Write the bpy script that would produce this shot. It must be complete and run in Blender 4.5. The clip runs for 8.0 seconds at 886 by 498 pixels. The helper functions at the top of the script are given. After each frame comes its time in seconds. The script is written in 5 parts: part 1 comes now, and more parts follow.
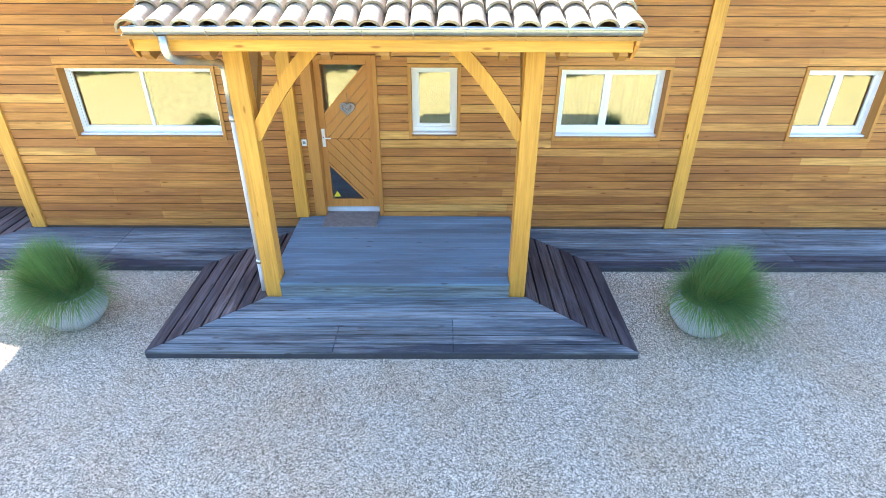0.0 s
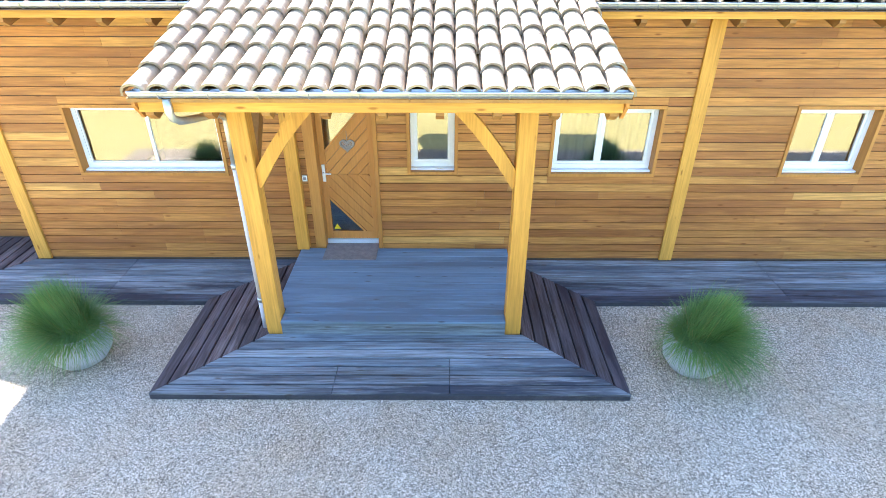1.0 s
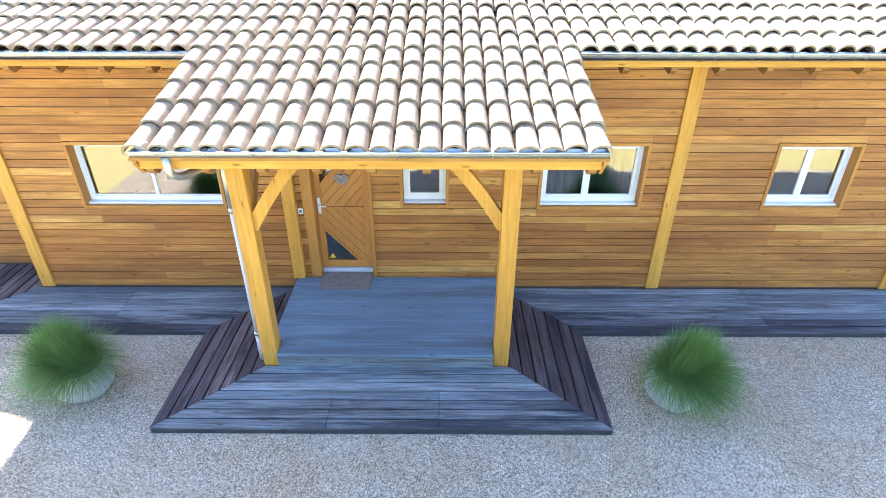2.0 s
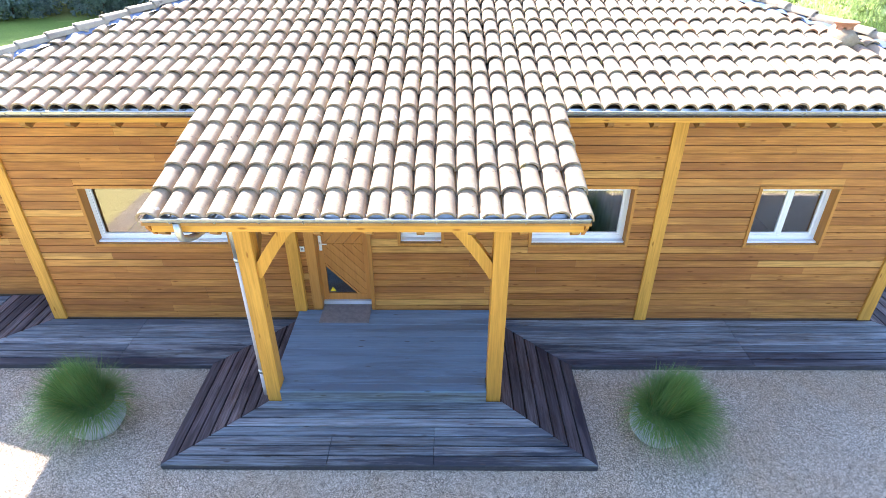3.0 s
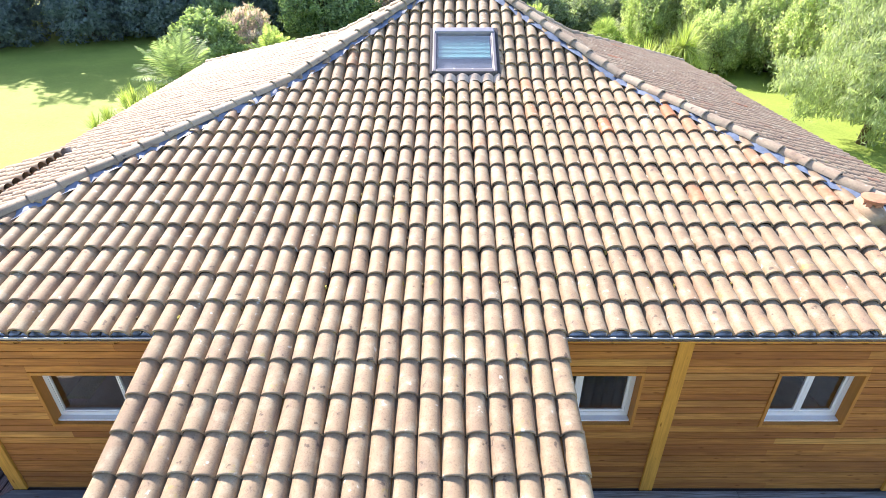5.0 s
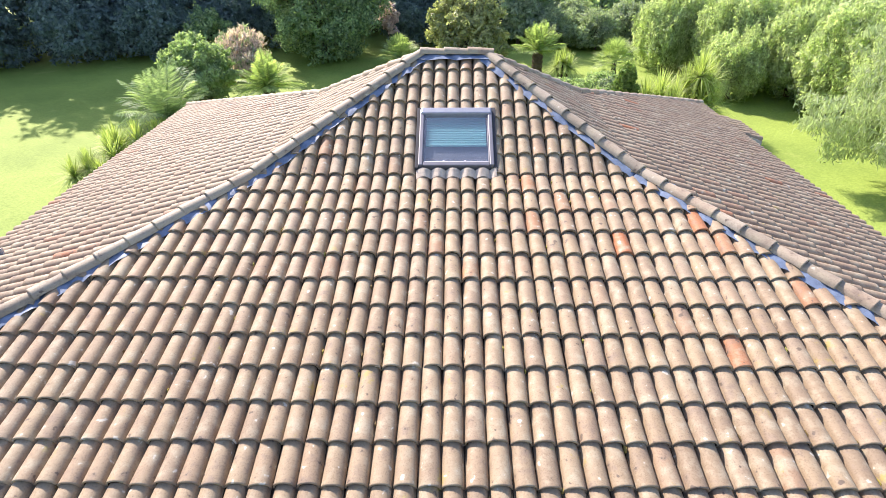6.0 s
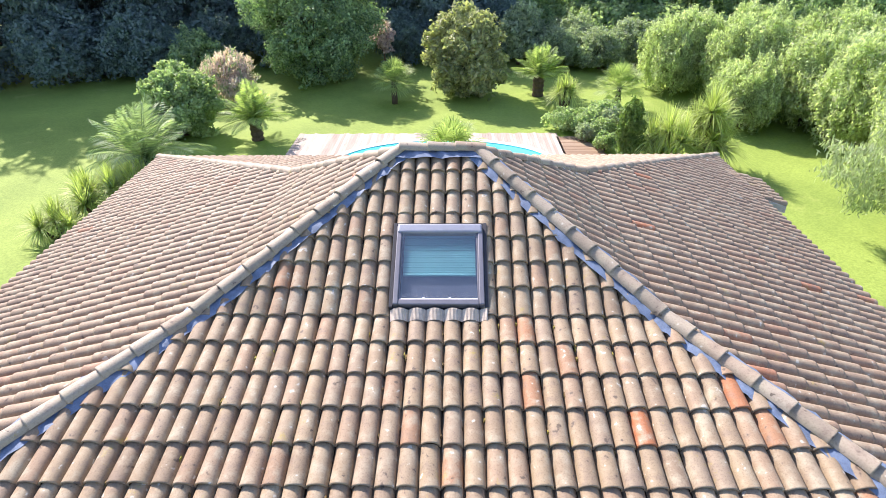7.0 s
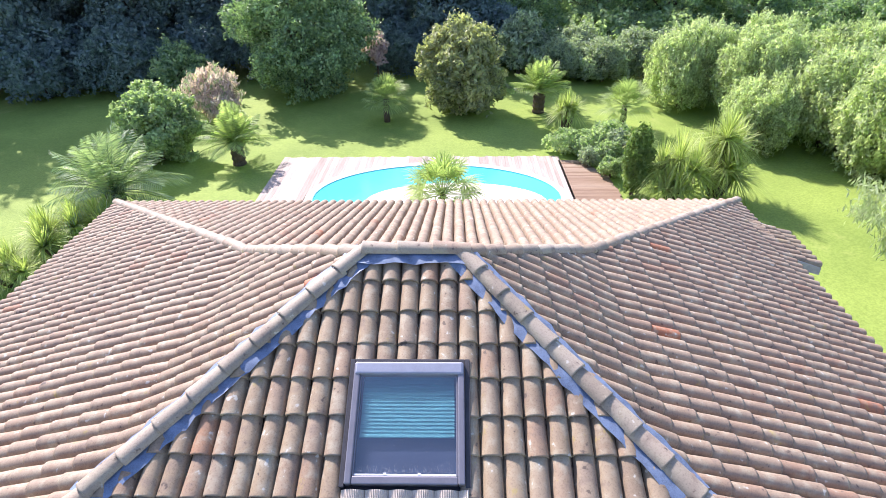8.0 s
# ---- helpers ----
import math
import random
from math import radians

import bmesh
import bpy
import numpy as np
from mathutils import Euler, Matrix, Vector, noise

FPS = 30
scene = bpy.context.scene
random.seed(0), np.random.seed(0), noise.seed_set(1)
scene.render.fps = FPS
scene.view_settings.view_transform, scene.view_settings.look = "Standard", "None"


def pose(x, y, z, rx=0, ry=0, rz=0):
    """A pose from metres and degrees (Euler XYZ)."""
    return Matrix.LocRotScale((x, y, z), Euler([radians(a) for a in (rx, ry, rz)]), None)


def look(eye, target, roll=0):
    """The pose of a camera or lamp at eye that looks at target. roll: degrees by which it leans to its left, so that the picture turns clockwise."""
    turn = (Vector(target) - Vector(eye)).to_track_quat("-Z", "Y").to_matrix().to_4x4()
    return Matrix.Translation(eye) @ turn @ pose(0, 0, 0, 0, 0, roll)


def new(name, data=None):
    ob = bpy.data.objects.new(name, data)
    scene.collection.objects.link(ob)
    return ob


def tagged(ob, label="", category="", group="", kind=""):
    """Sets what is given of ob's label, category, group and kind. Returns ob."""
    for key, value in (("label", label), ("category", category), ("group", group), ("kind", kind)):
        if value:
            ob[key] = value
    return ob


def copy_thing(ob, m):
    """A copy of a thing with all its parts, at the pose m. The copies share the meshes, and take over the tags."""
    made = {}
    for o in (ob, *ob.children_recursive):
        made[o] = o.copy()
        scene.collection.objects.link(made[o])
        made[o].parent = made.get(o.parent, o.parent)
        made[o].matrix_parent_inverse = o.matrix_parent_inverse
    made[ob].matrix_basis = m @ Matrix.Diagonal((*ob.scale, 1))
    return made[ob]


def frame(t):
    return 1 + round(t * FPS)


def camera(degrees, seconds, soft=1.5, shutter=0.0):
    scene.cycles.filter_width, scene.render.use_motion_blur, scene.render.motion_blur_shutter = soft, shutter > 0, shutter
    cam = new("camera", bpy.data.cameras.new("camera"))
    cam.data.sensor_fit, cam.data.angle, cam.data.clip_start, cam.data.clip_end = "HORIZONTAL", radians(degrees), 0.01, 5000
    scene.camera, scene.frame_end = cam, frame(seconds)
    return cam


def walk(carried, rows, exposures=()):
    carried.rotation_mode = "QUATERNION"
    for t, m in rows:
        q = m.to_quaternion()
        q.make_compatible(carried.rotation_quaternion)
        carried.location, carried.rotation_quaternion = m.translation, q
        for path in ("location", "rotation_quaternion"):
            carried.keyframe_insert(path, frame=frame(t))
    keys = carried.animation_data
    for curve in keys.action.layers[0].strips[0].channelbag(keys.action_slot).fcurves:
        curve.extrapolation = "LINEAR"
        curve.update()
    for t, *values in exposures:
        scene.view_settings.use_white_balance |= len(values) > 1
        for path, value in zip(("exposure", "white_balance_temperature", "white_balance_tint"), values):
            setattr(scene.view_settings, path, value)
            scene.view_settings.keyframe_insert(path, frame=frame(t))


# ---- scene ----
cam = camera(76.6, 8.0, soft=0.8)
PATH = [
    (0, (-0.311, 0.145, 3.988), (-0.308, 1.879, 2.993), 0.2),
    (0.5, (-0.303, 0.209, 4.242), (-0.303, 1.942, 3.243), 0.1),
    (1, (-0.255, 0.264, 4.481), (-0.259, 1.997, 3.483), 0.1),
    (2.5, (-0.073, 0.299, 5.334), (-0.082, 2.025, 4.324), -0.0),
    (3, (-0.042, 0.292, 5.698), (-0.053, 2.016, 4.684), -0.1),
    (3.5, (-0.013, 0.491, 6.104), (-0.027, 2.211, 5.084), -0.2),
    (4, (0.019, 0.932, 6.597), (0.005, 2.645, 5.565), -0.2),
    (4.5, (0.056, 1.52, 7.089), (0.043, 3.232, 6.055), -0.2),
    (5, (0.099, 2.209, 7.551), (0.089, 3.923, 6.519), -0.2),
    (5.2, (0.14, 2.511, 7.713), (0.126, 4.225, 6.683), -0.3),
    (6.3, (0.46, 5.107, 8.655), (0.42, 6.816, 7.618), -0.6),
    (6.5, (0.493, 5.542, 8.819), (0.455, 7.253, 7.784), -0.5),
    (7, (0.623, 6.591, 9.296), (0.582, 8.299, 8.256), -0.7),
    (7.5, (0.762, 7.694, 9.646), (0.719, 9.399, 8.602), -0.8),
    (8, (0.907, 8.802, 9.714), (0.861, 10.505, 8.667), -0.9),
]
walk(cam, [(t, look(eye, target, roll)) for t, eye, target, roll in PATH],
     exposures=((0, 2.78, 6210, 11), (1, 2.8, 6210, 12), (2.5, 2.5, 6320, 16), (3.5, 2.13, 6420, 20), (4, 1.88, 6490, 21),
                (4.5, 1.55, 6540, 20), (5, 1.34, 6740, 18), (6.5, 0.96, 6570, 19), (7.2, 0.97, 6340, 20), (8, 0.97, 6070, 24)))

# ---- world, sun, exposure ----
SUN_WAY = Vector((0.67, -0.967, -1.0)).normalized()
world = bpy.data.worlds.new("sky")
scene.world = world
world.use_nodes = True
wn = world.node_tree
sky = wn.nodes.new("ShaderNodeTexSky")
sky.sky_type = "NISHITA"
sky.sun_disc = False
sky.sun_elevation = math.asin(-SUN_WAY.z)
sky.sun_rotation = math.atan2(-SUN_WAY.x, -SUN_WAY.y)
sky.air_density, sky.dust_density, sky.ozone_density = 1.0, 0.9, 1.6
wn.links.new(sky.outputs["Color"], wn.nodes["Background"].inputs["Color"])
wn.nodes["Background"].inputs["Strength"].default_value = 0.15
sun_data = bpy.data.lights.new("sun", "SUN")
sun_data.energy, sun_data.angle, sun_data.color = 5.0, radians(0.55), (1.0, 0.93, 0.82)
sun = new("sun", sun_data)
sun.matrix_world = look((-30, 45, 50), Vector((-30, 45, 50)) + SUN_WAY)


# ---- materials ----
def nodes_of(name):
    m = bpy.data.materials.new(name)
    m.use_nodes = True
    nt = m.node_tree
    return m, nt, nt.nodes["Principled BSDF"]


def link(nt, a, b):
    nt.links.new(a, b)


def add(nt, kind, **inputs):
    n = nt.nodes.new(kind)
    for k, v in inputs.items():
        n.inputs[k.replace("_", " ")].default_value = v
    return n


def ramp(nt, fac, stops):
    r = nt.nodes.new("ShaderNodeValToRGB")
    els = r.color_ramp.elements
    while len(els) < len(stops):
        els.new(0.5)
    for e, (p, c) in zip(els, stops):
        e.position = p
        e.color = (*c, 1)
    link(nt, fac, r.inputs["Fac"])
    return r.outputs["Color"]


def mix(nt, fac, a, b, blend="MIX"):
    m = nt.nodes.new("ShaderNodeMix")
    m.data_type, m.blend_type = "RGBA", blend
    for sock, v in ((m.inputs[0], fac), (m.inputs[6], a), (m.inputs[7], b)):
        if isinstance(v, (int, float)):
            sock.default_value = v
        elif isinstance(v, tuple):
            sock.default_value = (*v, 1)
        else:
            link(nt, v, sock)
    return m.outputs[2]


def place_noise(nt, scale, stretch=(1, 1, 1), detail=4.0, rough=0.6, local=False):
    """Noise in metres, stretched by the given factors."""
    tc = nt.nodes.new("ShaderNodeTexCoord")
    geo = nt.nodes.new("ShaderNodeNewGeometry")
    mp = nt.nodes.new("ShaderNodeMapping")
    mp.inputs["Scale"].default_value = stretch
    link(nt, tc.outputs["Object"] if local else geo.outputs["Position"], mp.inputs["Vector"])
    n = add(nt, "ShaderNodeTexNoise", Scale=scale, Detail=detail, Roughness=rough)
    link(nt, mp.outputs["Vector"], n.inputs["Vector"])
    return n.outputs["Fac"]


def piece_random(nt, island=False):
    if island:
        return nt.nodes.new("ShaderNodeNewGeometry").outputs["Random Per Island"]
    return nt.nodes.new("ShaderNodeObjectInfo").outputs["Random"]


def bumped(nt, b, height, strength, distance):
    n = add(nt, "ShaderNodeBump", Strength=strength, Distance=distance)
    link(nt, height, n.inputs["Height"])
    link(nt, n.outputs["Normal"], b.inputs["Normal"])


def plain(name, colour, rough=0.5, metal=0.0, vary=0.25, scale=8.0, bump=0.1, dist=0.004, stretch=(1, 1, 1)):
    m, nt, b = nodes_of(name)
    n = place_noise(nt, scale, stretch)
    n2 = place_noise(nt, scale * 9, stretch)
    lo = tuple(c * (1 - vary) for c in colour)
    hi = tuple(min(1, c * (1 + vary)) for c in colour)
    c1 = ramp(nt, n, ((0.3, lo), (0.7, hi)))
    c2 = mix(nt, 0.35, c1, ramp(nt, n2, ((0.35, lo), (0.65, hi))))
    link(nt, c2, b.inputs["Base Color"])
    b.inputs["Roughness"].default_value = rough
    b.inputs["Metallic"].default_value = metal
    if bump:
        bumped(nt, b, n2, bump, dist)
    return m


def wood(name, tones, axis="x", rough=0.55, knots=True, streak=0.5, local=False, worn=None, worn_by=0.95, contrast=1.0):
    """Wood with grain along an axis; tones run from dark to light and are picked piece by piece."""
    m, nt, b = nodes_of(name)
    along = {"x": (1.2, 26, 26), "y": (26, 1.2, 26), "z": (26, 26, 1.2)}[axis]
    broad = {"x": (0.35, 3, 3), "y": (3, 0.35, 3), "z": (3, 3, 0.35)}[axis]
    base = ramp(nt, piece_random(nt), tuple((i / max(1, len(tones) - 1), t) for i, t in enumerate(tones)))
    grain = place_noise(nt, 1.6, along, 5.0, 0.65, local)
    cloud = place_noise(nt, 1.3, broad, 4.0, 0.6, local)
    dark = mix(nt, 1.0, base, tuple(max(0.1, 1 - v * contrast) for v in (0.38, 0.44, 0.48)), "MULTIPLY")
    light = mix(nt, 1.0, base, tuple(1 + v * contrast for v in (0.22, 0.2, 0.16)), "MULTIPLY")
    g = ramp(nt, grain, ((0.36, (0, 0, 0)), (0.64, (1, 1, 1))))
    c = mix(nt, streak, base, mix(nt, g, dark, light))
    cl = ramp(nt, cloud, ((0.35, (0, 0, 0)), (0.68, (1, 1, 1))))
    c = mix(nt, 0.35, c, mix(nt, cl, dark, light))
    if worn:
        w = place_noise(nt, 1.1, broad, 6.0, 0.7, local)
        c = mix(nt, ramp(nt, w, ((0.47, (0, 0, 0)), (0.60, (worn_by, worn_by, worn_by)))), c, worn)
    if knots:
        tc = nt.nodes.new("ShaderNodeNewGeometry")
        mp = nt.nodes.new("ShaderNodeMapping")
        mp.inputs["Scale"].default_value = {"x": (2.2, 8, 8), "y": (8, 2.2, 8), "z": (8, 8, 2.2)}[axis]
        link(nt, tc.outputs["Position"], mp.inputs["Vector"])
        v = add(nt, "ShaderNodeTexVoronoi", Scale=1.0)
        link(nt, mp.outputs["Vector"], v.inputs["Vector"])
        k = ramp(nt, v.outputs["Distance"], ((0.05, (0.9, 0.9, 0.9)), (0.13, (0, 0, 0))))
        c = mix(nt, k, c, mix(nt, 1.0, base, (0.42, 0.3, 0.22), "MULTIPLY"))
    link(nt, c, b.inputs["Base Color"])
    b.inputs["Roughness"].default_value = rough
    b.inputs["Specular IOR Level"].default_value = 0.25
    bumped(nt, b, grain, 0.35, 0.003)
    return m


TILE_TONES = ((0.0, (0.266, 0.198, 0.135)), (0.25, (0.323, 0.243, 0.158)), (0.5, (0.351, 0.268, 0.173)), (0.7, (0.313, 0.243, 0.173)),
              (0.88, (0.337, 0.241, 0.160)), (0.98, (0.323, 0.217, 0.141)), (0.993, (0.374, 0.193, 0.104)), (1.0, (0.411, 0.159, 0.071)))
NEAR_TONES = ((0.0, (0.285, 0.212, 0.146)), (0.35, (0.335, 0.255, 0.168)), (0.7, (0.355, 0.27, 0.178)), (1.0, (0.325, 0.238, 0.158)))
SIDE_TONES = ((0.0, (0.30, 0.225, 0.16)), (0.5, (0.345, 0.262, 0.185)), (0.93, (0.33, 0.235, 0.162)), (0.99, (0.34, 0.21, 0.14)), (1.0, (0.40, 0.16, 0.08)))
RIDGE_TONES = ((0.0, (0.30, 0.25, 0.19)), (0.5, (0.42, 0.365, 0.29)), (1.0, (0.36, 0.27, 0.195)))


def clay(name, island, tones=TILE_TONES):
    """Weathered canal tile: sand, pink and orange pieces, grey lichen, dark streaks, yellow moss."""
    m, nt, b = nodes_of(name)
    base = ramp(nt, piece_random(nt, island), tones)
    big = place_noise(nt, 0.5, (1, 1, 1), 3.0)
    mid = place_noise(nt, 5.5, (1, 1, 1), 5.0, 0.62)
    fine = place_noise(nt, 55.0, (1, 1, 1), 4.0, 0.65)
    c = mix(nt, ramp(nt, mid, ((0.50, (0, 0, 0)), (0.66, (0.75, 0.75, 0.75)))), base, (0.425, 0.372, 0.272))
    c = mix(nt, ramp(nt, mid, ((0.30, (0.75, 0.75, 0.75)), (0.46, (0, 0, 0)))), c, (0.22, 0.165, 0.13))
    c = mix(nt, 0.35, c, mix(nt, ramp(nt, big, ((0.35, (0, 0, 0)), (0.65, (1, 1, 1)))), mix(nt, 1.0, c, (0.78, 0.73, 0.70), "MULTIPLY"), c))
    c = mix(nt, ramp(nt, fine, ((0.34, (0.55, 0.55, 0.55)), (0.50, (0, 0, 0)))), c, mix(nt, 1.0, c, (0.62, 0.58, 0.55), "MULTIPLY"))
    moss = place_noise(nt, 3.1, (1, 1, 1), 7.0, 0.75)
    c = mix(nt, ramp(nt, moss, ((0.62, (0, 0, 0)), (0.70, (0.75, 0.75, 0.75)))), c, (0.36, 0.285, 0.07))
    lichen = place_noise(nt, 11.0, (1, 1, 1), 2.0, 0.5)
    c = mix(nt, ramp(nt, lichen, ((0.69, (0, 0, 0)), (0.73, (0.8, 0.8, 0.8)))), c, (0.56, 0.53, 0.46))
    c = mix(nt, ramp(nt, lichen, ((0.27, (0.8, 0.8, 0.8)), (0.31, (0, 0, 0)))), c, (0.10, 0.075, 0.06))
    link(nt, c, b.inputs["Base Color"])
    b.inputs["Roughness"].default_value = 0.68
    b.inputs["Specular IOR Level"].default_value = 0.4
    bumped(nt, b, fine, 0.35, 0.006)
    return m


def gravel_material():
    m, nt, b = nodes_of("gravel")
    geo = nt.nodes.new("ShaderNodeNewGeometry")
    v = add(nt, "ShaderNodeTexVoronoi", Scale=95.0, Randomness=1.0)
    link(nt, geo.outputs["Position"], v.inputs["Vector"])
    sep = nt.nodes.new("ShaderNodeSeparateColor")
    link(nt, v.outputs["Color"], sep.inputs["Color"])
    c = ramp(nt, sep.outputs["Red"], ((0.0, (0.31, 0.255, 0.195)), (0.25, (0.51, 0.435, 0.345)), (0.6, (0.68, 0.595, 0.485)), (1.0, (0.82, 0.735, 0.62))))
    # Shade in the cracks between stones is multiplied into the colour.
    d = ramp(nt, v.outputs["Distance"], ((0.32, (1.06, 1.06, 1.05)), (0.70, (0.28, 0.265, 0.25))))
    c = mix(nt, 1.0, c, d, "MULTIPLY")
    big = place_noise(nt, 0.9, (1, 1, 1), 5.0, 0.65)
    c = mix(nt, ramp(nt, big, ((0.42, (0, 0, 0)), (0.66, (0.45, 0.45, 0.45)))), c, mix(nt, 1.0, c, (0.95, 0.76, 0.55), "MULTIPLY"))
    link(nt, c, b.inputs["Base Color"])
    b.inputs["Roughness"].default_value = 0.9
    h = nt.nodes.new("ShaderNodeMath")
    h.operation = "SUBTRACT"
    h.inputs[0].default_value = 1.0
    link(nt, v.outputs["Distance"], h.inputs[1])
    bumped(nt, b, h.outputs[0], 0.8, 0.012)
    return m


def grass_material(name, a, b_, dry):
    m, nt, b = nodes_of(name)
    n1 = place_noise(nt, 0.22, (1, 1, 1), 5.0, 0.6)
    n2 = place_noise(nt, 14.0, (1, 1, 1), 6.0, 0.75)
    c = ramp(nt, n1, ((0.32, a), (0.68, b_)))
    c = mix(nt, ramp(nt, n2, ((0.4, (0, 0, 0)), (0.62, (0.7, 0.7, 0.7)))), c, mix(nt, 1.0, c, (0.55, 0.62, 0.5), "MULTIPLY"))
    n3 = place_noise(nt, 0.5, (1, 1, 1), 6.0, 0.7)
    c = mix(nt, ramp(nt, n3, ((0.60, (0, 0, 0)), (0.75, (0.7, 0.7, 0.7)))), c, dry)
    link(nt, c, b.inputs["Base Color"])
    b.inputs["Roughness"].default_value = 0.75
    b.inputs["Specular IOR Level"].default_value = 0.18
    bumped(nt, b, n2, 0.7, 0.03)
    return m


def leaf_material(name, dark, light, trans=0.35, rough=0.5):
    """Leaves: colour leaf by leaf, some light passes through."""
    m, nt, b = nodes_of(name)
    c = ramp(nt, piece_random(nt, True), ((0.0, dark), (0.75, light), (1.0, tuple(min(1, x * 1.25) for x in light))))
    patch = place_noise(nt, 0.9, (1, 1, 1), 3.0)
    c = mix(nt, 0.4, c, mix(nt, ramp(nt, patch, ((0.4, (0, 0, 0)), (0.62, (1, 1, 1)))), dark, light))
    link(nt, c, b.inputs["Base Color"])
    b.inputs["Roughness"].default_value = rough
    b.inputs["Specular IOR Level"].default_value = 0.3
    t = nt.nodes.new("ShaderNodeBsdfTranslucent")
    link(nt, mix(nt, 1.0, c, (1.2, 1.4, 0.7), "MULTIPLY"), t.inputs["Color"])
    s = nt.nodes.new("ShaderNodeMixShader")
    s.inputs[0].default_value = trans
    link(nt, b.outputs[0], s.inputs[1])
    link(nt, t.outputs[0], s.inputs[2])
    link(nt, s.outputs[0], nt.nodes["Material Output"].inputs["Surface"])
    return m


def glass_material(name, tint=(0.9, 0.95, 0.95)):
    m, nt, b = nodes_of(name)
    b.inputs["Base Color"].default_value = (*tint, 1)
    b.inputs["Roughness"].default_value = 0.02
    b.inputs["Transmission Weight"].default_value = 1.0
    b.inputs["IOR"].default_value = 2.15
    return m


M = {}
M["cladding"] = wood("larch_cladding", ((0.332, 0.138, 0.043), (0.449, 0.200, 0.059), (0.391, 0.163, 0.050), (0.518, 0.247, 0.071), (0.460, 0.207, 0.062), (0.488, 0.227, 0.065), (0.646, 0.372, 0.117)), "x", 0.42, streak=0.8, worn=(0.234, 0.091, 0.036), worn_by=0.5, contrast=1.35)
M["timber_z"] = wood("yellow_timber_upright", ((0.601, 0.301, 0.055), (0.650, 0.348, 0.071)), "z", 0.5, streak=0.65)
M["timber_x"] = wood("yellow_timber_level", ((0.601, 0.301, 0.055), (0.650, 0.348, 0.071)), "x", 0.5, streak=0.65)
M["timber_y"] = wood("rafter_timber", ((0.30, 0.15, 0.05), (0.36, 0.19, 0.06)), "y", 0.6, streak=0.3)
M["trim"] = wood("window_surround_wood", ((0.437, 0.195, 0.049), (0.503, 0.242, 0.060)), "z", 0.5, streak=0.4, knots=False)
M["door"] = wood("oak_door", ((0.500, 0.215, 0.057), (0.540, 0.245, 0.068)), "z", 0.4, streak=0.35, knots=False)
M["deck_x"] = wood("weathered_decking", ((0.153, 0.203, 0.253), (0.230, 0.291, 0.354), (0.316, 0.379, 0.444)), "x", 0.65, streak=0.95, worn=(0.093, 0.110, 0.137), contrast=1.7)
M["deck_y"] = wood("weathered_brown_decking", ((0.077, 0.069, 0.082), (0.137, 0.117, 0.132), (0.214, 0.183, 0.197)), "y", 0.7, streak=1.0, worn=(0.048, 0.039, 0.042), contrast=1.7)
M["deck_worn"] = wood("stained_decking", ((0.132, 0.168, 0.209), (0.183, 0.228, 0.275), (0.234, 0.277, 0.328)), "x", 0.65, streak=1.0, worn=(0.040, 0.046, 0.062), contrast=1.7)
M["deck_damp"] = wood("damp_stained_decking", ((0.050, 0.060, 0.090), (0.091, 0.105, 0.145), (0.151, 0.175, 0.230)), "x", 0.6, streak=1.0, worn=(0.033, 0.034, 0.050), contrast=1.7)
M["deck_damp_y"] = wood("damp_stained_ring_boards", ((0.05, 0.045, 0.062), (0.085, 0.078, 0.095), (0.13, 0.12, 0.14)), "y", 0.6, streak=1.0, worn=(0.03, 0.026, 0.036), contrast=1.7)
M["deck_top"] = wood("painted_grey_decking", ((0.158, 0.247, 0.347), (0.191, 0.286, 0.387)), "x", 0.6, streak=0.45, worn=(0.120, 0.163, 0.210))
M["deck_old"] = wood("aged_terrace_boards", ((0.40, 0.335, 0.29), (0.49, 0.425, 0.375), (0.58, 0.515, 0.465)), "y", 0.8, streak=0.4, knots=False)
M["tile"] = clay("clay_tile_piece", False, NEAR_TONES)
M["tile_many"] = clay("clay_tile", True)
M["tile_side"] = clay("clay_tile_of_the_side_slopes", True, SIDE_TONES)
M["ridge"] = clay("lichened_ridge_tile", False, RIDGE_TONES)
mm, nt, b = nodes_of("moss")
link(nt, ramp(nt, piece_random(nt, True), ((0.0, (0.07, 0.05, 0.03)), (0.5, (0.16, 0.11, 0.04)), (0.8, (0.30, 0.26, 0.05)), (1.0, (0.20, 0.24, 0.07)))), b.inputs["Base Color"])
b.inputs["Roughness"].default_value = 0.95
M["moss"] = mm
M["roof_bed"] = plain("clay_and_mortar_bed", (0.13, 0.085, 0.06), 0.9, 0, 0.3, 20, 0.4)
M["under"] = plain("roof_underlay", (0.05, 0.04, 0.035), 0.9)
M["lead"] = plain("lead_flashing", (0.15, 0.20, 0.30), 0.6, 0.1, 0.4, 10, 0.3)
M["zinc"] = plain("zinc", (0.50, 0.53, 0.56), 0.38, 0.85, 0.18, 5, 0.05)
M["pvc"] = plain("white_frame", (0.80, 0.81, 0.82), 0.35, 0.0, 0.04, 3, 0.02)
M["white_pipe"] = plain("white_downpipe", (0.52, 0.50, 0.55), 0.45, 0.0, 0.08, 4, 0.02)
M["alu"] = plain("grey_skylight_metal", (0.21, 0.205, 0.235), 0.42, 0.3, 0.12, 9, 0.03)
M["alu_light"] = plain("light_grey_metal", (0.36, 0.37, 0.43), 0.4, 0.4, 0.1, 9, 0.03)
M["inner"] = plain("interior_wall", (0.34, 0.34, 0.33), 0.8)
M["render"] = plain("wall_core", (0.12, 0.08, 0.05), 0.8)
